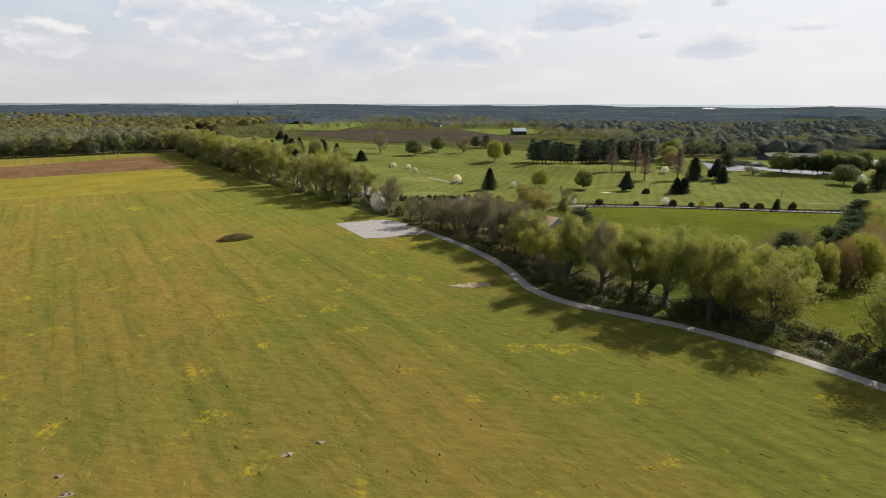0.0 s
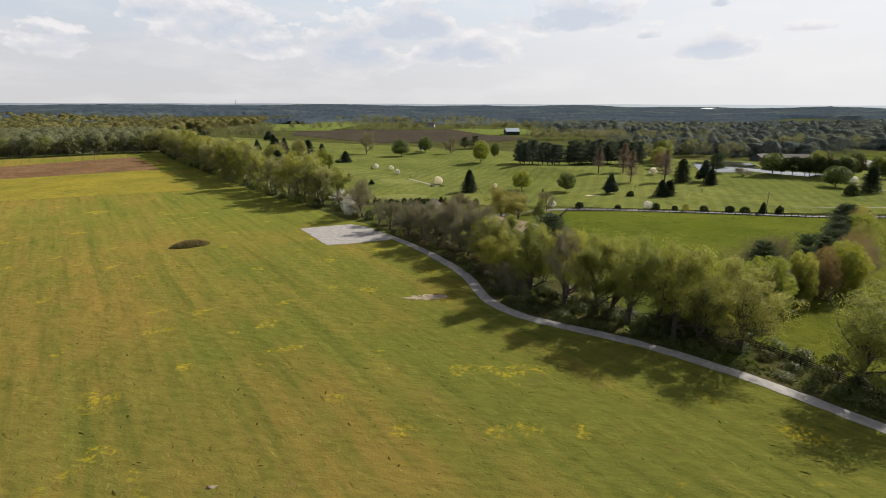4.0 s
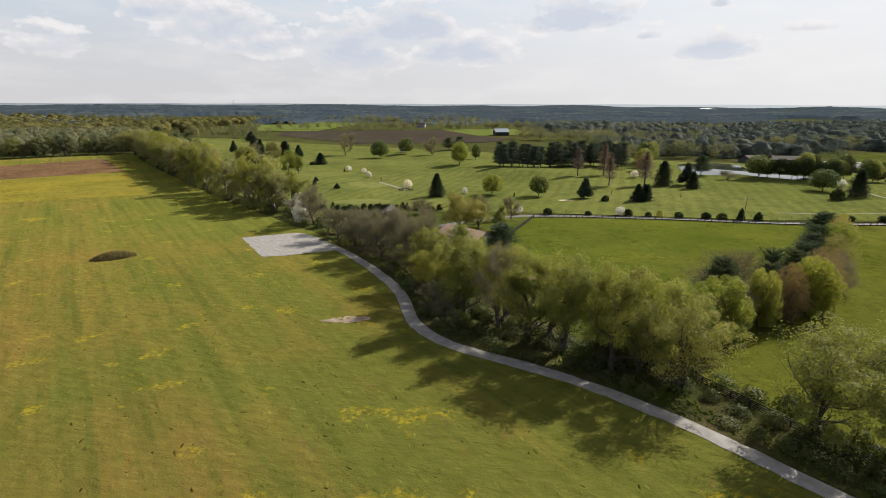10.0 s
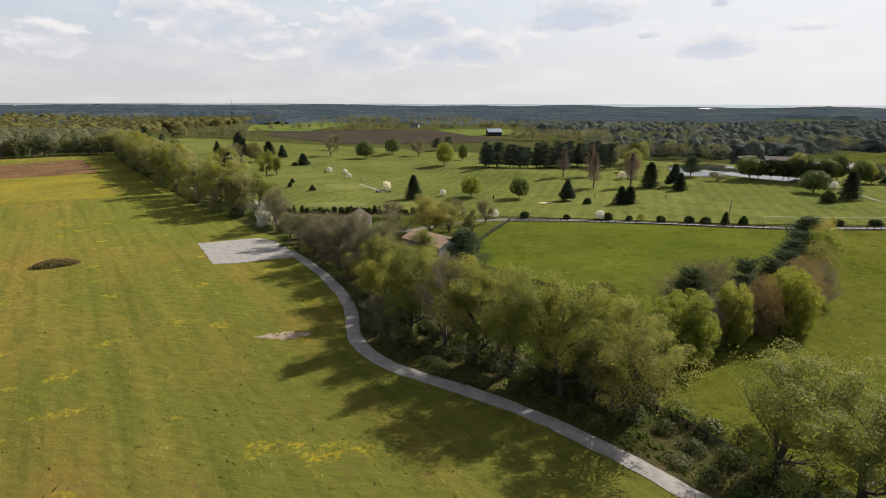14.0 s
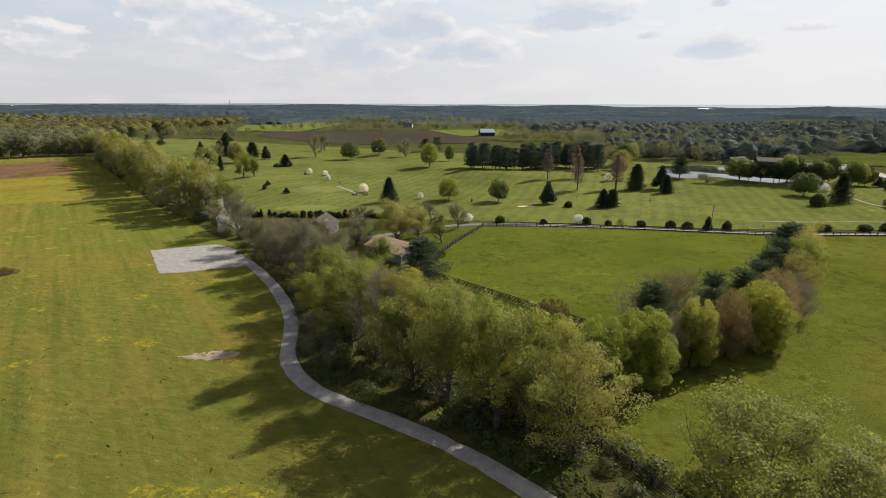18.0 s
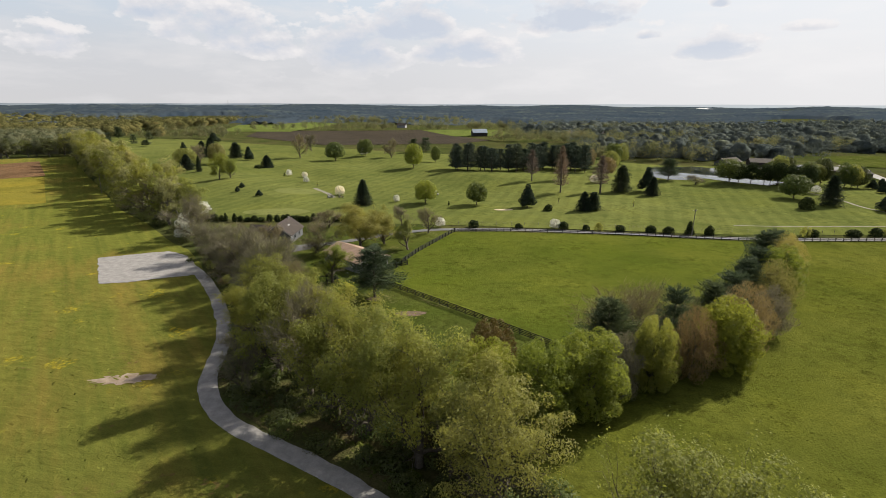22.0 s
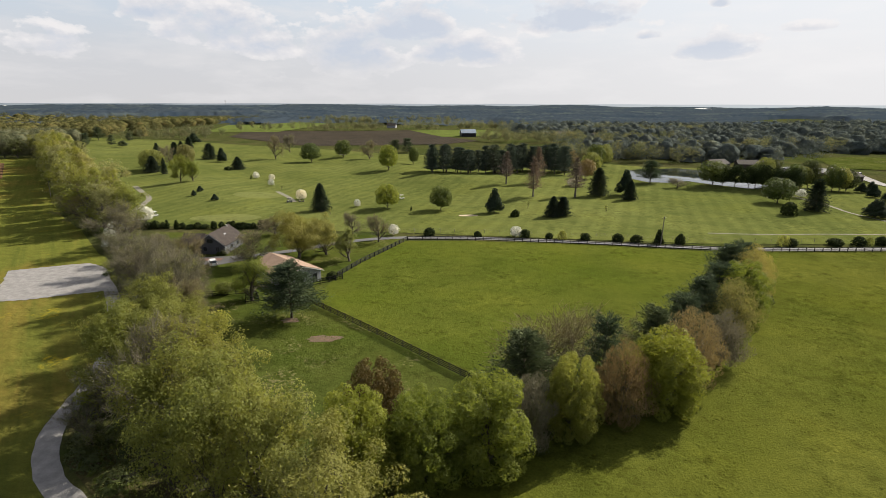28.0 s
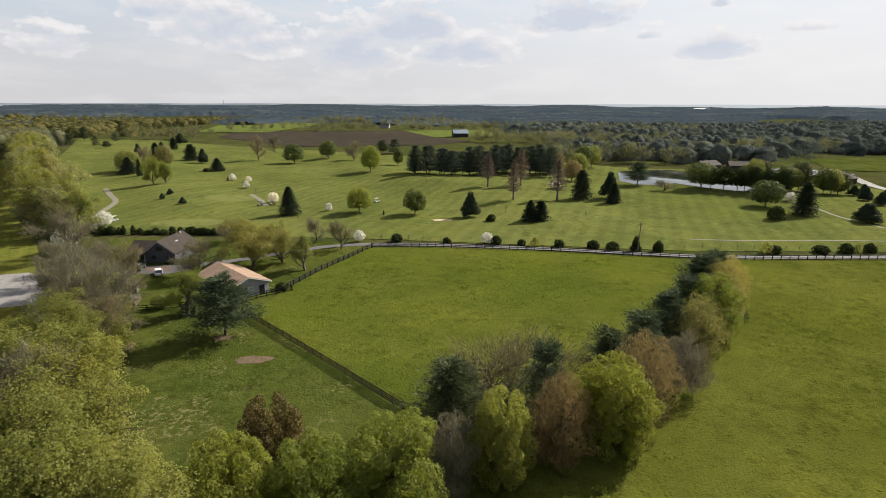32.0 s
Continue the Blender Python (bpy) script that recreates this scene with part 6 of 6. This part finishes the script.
names = ("white", "dark", "red", "silver", "white", "silver")
for i in range(18):
    car(270 + (i % 9) * 4.4, 374 + (i // 9) * 13 + (i % 9) * 1.0, 80, paints[(i * 5) % 6], names[(i * 5) % 6] + " car parked at the clubhouse", 0.0, 0.24, "parked cars at the clubhouse")
car(317, 366, 75, M_CARWHITE, "white car on the park road", 0.3, 0.26)
gable_house("clubhouse", "low dark brown clubhouse with a brown roof", "clubhouse", 286, 398, 75, 11, 22, 3.0, 5.2, M_REDWALL, M_ROOFBROWN)
gable_house("clubhouse", "long dark timber pavilion by the car park", "pavilion", 305, 352, 100, 9, 22, 3.0, 4.8, M_REDWALL, M_ROOFBROWN)
gable_house("pond_house", "low house with a pale gable roof by the pond", "house", 262, 415, 115, 10, 15, 3.0, 5.5, M_WALLGREY, M_ROOFBROWN)
gable_house("far_barn", "far barn with a blue-grey metal roof", "barn", 92, 716, -80, 13, 18, 4.5, 8.5, M_DARK, M_METALROOF, lift=0.2)
gable_house("far_farmhouse", "far dark farm building with a brown roof", "barn", 205, 690, -75, 14, 26, 4.5, 8.0, M_WALLGREY, M_ROOFBROWN)
gable_house("far_farmhouse", "far dark farm building with a brown roof", "barn", 236, 706, -75, 12, 20, 4.5, 8.0, M_WALLGREY, M_ROOFBROWN)
gable_house("far_farmhouse", "pale farmhouse beyond the brown field", "house", -5, 905, 80, 9, 14, 4, 7, M_WALLPALE, M_ROOFBROWN)
gable_house("far_farmhouse", "white house on the wooded slope", "house", 560, 560, 40, 12, 20, 5, 8, M_TRIM, M_ROOFBROWN)
utility_pole(136.4, 208.0, 9.0, "weathered utility pole by the farm road")
utility_pole(-103.1, 284.6, 9.0, "weathered utility pole at the hay field's edge")
utility_pole(-232, 372, 8.5, "weathered utility pole in the ploughed strip")


def radio_tower(x, y, h):
    root = thing("radio_tower", "thin grey lattice radio tower on the horizon", "tower", pose(x, y, float(land(x, y)), 0, 0, 15))
    foot = ((-1.6, -1.0), (1.6, -1.0), (0, 1.8))
    for fx, fy in foot:
        part("leg", tube(0.45, 0.35, h, fx, fy, 0, 6), M_POSTGREY, root)
    for i in range(10):
        part("brace", box(4.0, 3.2, 0.5, 0, 0, h * (i + 0.5) / 10), M_POSTGREY, root)


radio_tower(-1560, 4080, 52)
for wx, wy, ww, wt in ((-2650, 3350, 90, 20), (-2520, 3420, 60, 70), (-2020, 3900, 70, 10), (1540, 3050, 120, 0)):
    gable_house("warehouse", "long white warehouse on the horizon", "warehouse", wx, wy, wt, 40, ww, 13, 16, M_TRIM, M_TRIM)


def mound():
    """The old rubble heap in the hay, grown over with dry stalks."""
    rng = np.random.default_rng(3)
    root = thing("brush_mound", "low overgrown mound of brush and dry stalks", "mound", pose(-65.6, 158.6, 0.0, 0, 0, 30))
    nu, nv = 26, 12
    v = []
    for j in range(nv):
        for i in range(nu):
            a, r = 6.283 * i / nu, j / (nv - 1)
            hgt = 1.7 * (1 - r ** 2.2) * (0.8 + 0.35 * math.sin(3 * a + 1) * r) + 0.12 * rng.normal() * (1 - r)
            v.append((5.6 * r * math.cos(a) * (1 + 0.05 * rng.normal()), 2.5 * r * math.sin(a), max(hgt, 0) - 0.02))
    f = [(j * nu + i, j * nu + nu + i, j * nu + nu + (i + 1) % nu, j * nu + (i + 1) % nu) for j in range(nv - 1) for i in range(nu)]
    link_mesh("heap", raw_mesh("heap", v, f), M_LITTER, root, smooth=True)
    n = 2600
    a, r = rng.uniform(0, 6.283, n), np.sqrt(rng.uniform(0, 1, n))
    at = np.column_stack([5.6 * r * np.cos(a), 2.5 * r * np.sin(a), 1.6 * (1 - r ** 2.2)])
    link_mesh("dry_cover", twig_mesh("dry_cover", at[:1500], rng, 0.9, 0.04, up=0.9), LEAF_TAN, root)
    link_mesh("weed_cover", cards_mesh("weed_cover", at[1500:], 0.22, rng, flat=0.4), LEAF_BRUSH, root)


mound()


# ---- grass ----
def tufts(name, n, poly, length, width, height, turn, seed, material, label, lift=0.0, fade=3.0):
    """Low soft tussocks over a piece of ground, thinner towards its edge."""
    rng = np.random.default_rng(seed)
    p = np.array(poly, float)
    x, y = rng.uniform(p[:, 0].min(), p[:, 0].max(), n * 4), rng.uniform(p[:, 1].min(), p[:, 1].max(), n * 4)
    k = inside(x, y, poly)
    x, y = x[k], y[k]
    near = np.full(len(x), 1e9)
    for a, b in zip(p, np.roll(p, -1, 0)):
        d = b - a
        t = np.clip(((x - a[0]) * d[0] + (y - a[1]) * d[1]) / (d @ d), 0, 1)
        near = np.minimum(near, np.hypot(x - a[0] - t * d[0], y - a[1] - t * d[1]))
    k = rng.uniform(0, 1, len(x)) < near / fade
    x, y = x[k][:n], y[k][:n]
    n = len(x)
    a = turn + rng.normal(0, 0.6, n)
    size = rng.uniform(0.5, 1.4, n) * (0.6 + 0.6 * np.sin(x * 0.21 + 2 * np.sin(y * 0.13)) ** 2)
    ring = np.arange(6) * 6.283 / 6
    u = (np.cos(ring)[None] * length / 2 * size[:, None]) * rng.uniform(0.7, 1.3, (n, 6))
    v = (np.sin(ring)[None] * width / 2 * size[:, None]) * rng.uniform(0.7, 1.3, (n, 6))
    px = x[:, None] + u * np.cos(a)[:, None] - v * np.sin(a)[:, None]
    py = y[:, None] + u * np.sin(a)[:, None] + v * np.cos(a)[:, None]
    z = land(x, y) + lift
    rim = np.stack([px, py, np.repeat((z - 0.02)[:, None], 6, 1)], 2)
    top = np.stack([x + rng.normal(0, width * 0.15, n), y + rng.normal(0, width * 0.15, n), z + height * size * rng.uniform(0.5, 1.2, n)], 1)[:, None]
    verts = np.concatenate([rim, top], 1).reshape(-1, 3)
    f = np.array([(i, (i + 1) % 6, 6) for i in range(6)])
    f = (f[None] + (np.arange(n) * 7)[:, None, None]).reshape(-1, 3)
    tagged(link_mesh(name, raw_mesh(name, verts, f), material, smooth=True), label, "grass", kind="stuff")


ALONG_ROWS = math.atan2(0.81, -0.585)
NEAR_HAY = [(86, 40)] + [(x - 1.4, y - 1.0) for x, y in LANE[4:-4]] + [(0, 158), (-8, 162), (-19, 158.5), (-29, 158), (-85, 165), (-95, 70), (-60, 20), (80, 10)]
tufts("hay_grass", 18000, NEAR_HAY, 2.2, 0.6, 0.06, ALONG_ROWS, 1, M_HAY, "tall hay grass of the field")
tufts("verge_grass", 5000, [(LANE[i][0] + 1.5, LANE[i][1] + 1.1) for i in range(2, 19)] + [(LANE[i][0] + 5.5, LANE[i][1] + 4.2) for i in range(18, 1, -1)], 0.8, 0.5, 0.35, 2.3, 2, M_YARD, "rough grass along the lane's verge", 0.05, 1.0)
tufts("pasture_grass", 14000, [(72, 100), (88, 117), (118, 132), (150, 175), (200, 195), (230, 150), (230, 90), (110, 62), (86, 68)], 0.6, 0.45, 0.09, 0.6, 3, M_PASTURE, "tufty grass of the pasture", 0.08, 6.0)
tufts("lawn_grass", 7000, [(55, 116), (30, 150), (22, 162), (42, 162), (75, 130), (86, 117), (74, 109)], 0.6, 0.4, 0.07, 0.8, 4, M_YARD, "uneven lawn grass", 0.05, 3.0)
tufts("paddock_grass", 10000, [(76, 131), (44, 163), (60, 205), (150, 198), (150, 180), (130, 155), (100, 122)], 0.6, 0.45, 0.08, 0.3, 5, M_PADDOCK, "uneven paddock grass", 0.07, 4.0)
FENCE_LINE = [(75.4, 128.4), (68.6, 135.1), (55.3, 148.2), (41.8, 161.4)]
tufts("fence_grass", 2600, [(x + 0.25, y + 0.25) for x, y in FENCE_LINE] + [(x + 1.5, y + 1.4) for x, y in FENCE_LINE[::-1]], 0.8, 0.6, 0.30, 0.8, 6, M_PASTURE, "uncut pale grass along the paddock fence", 0.08, 0.6)
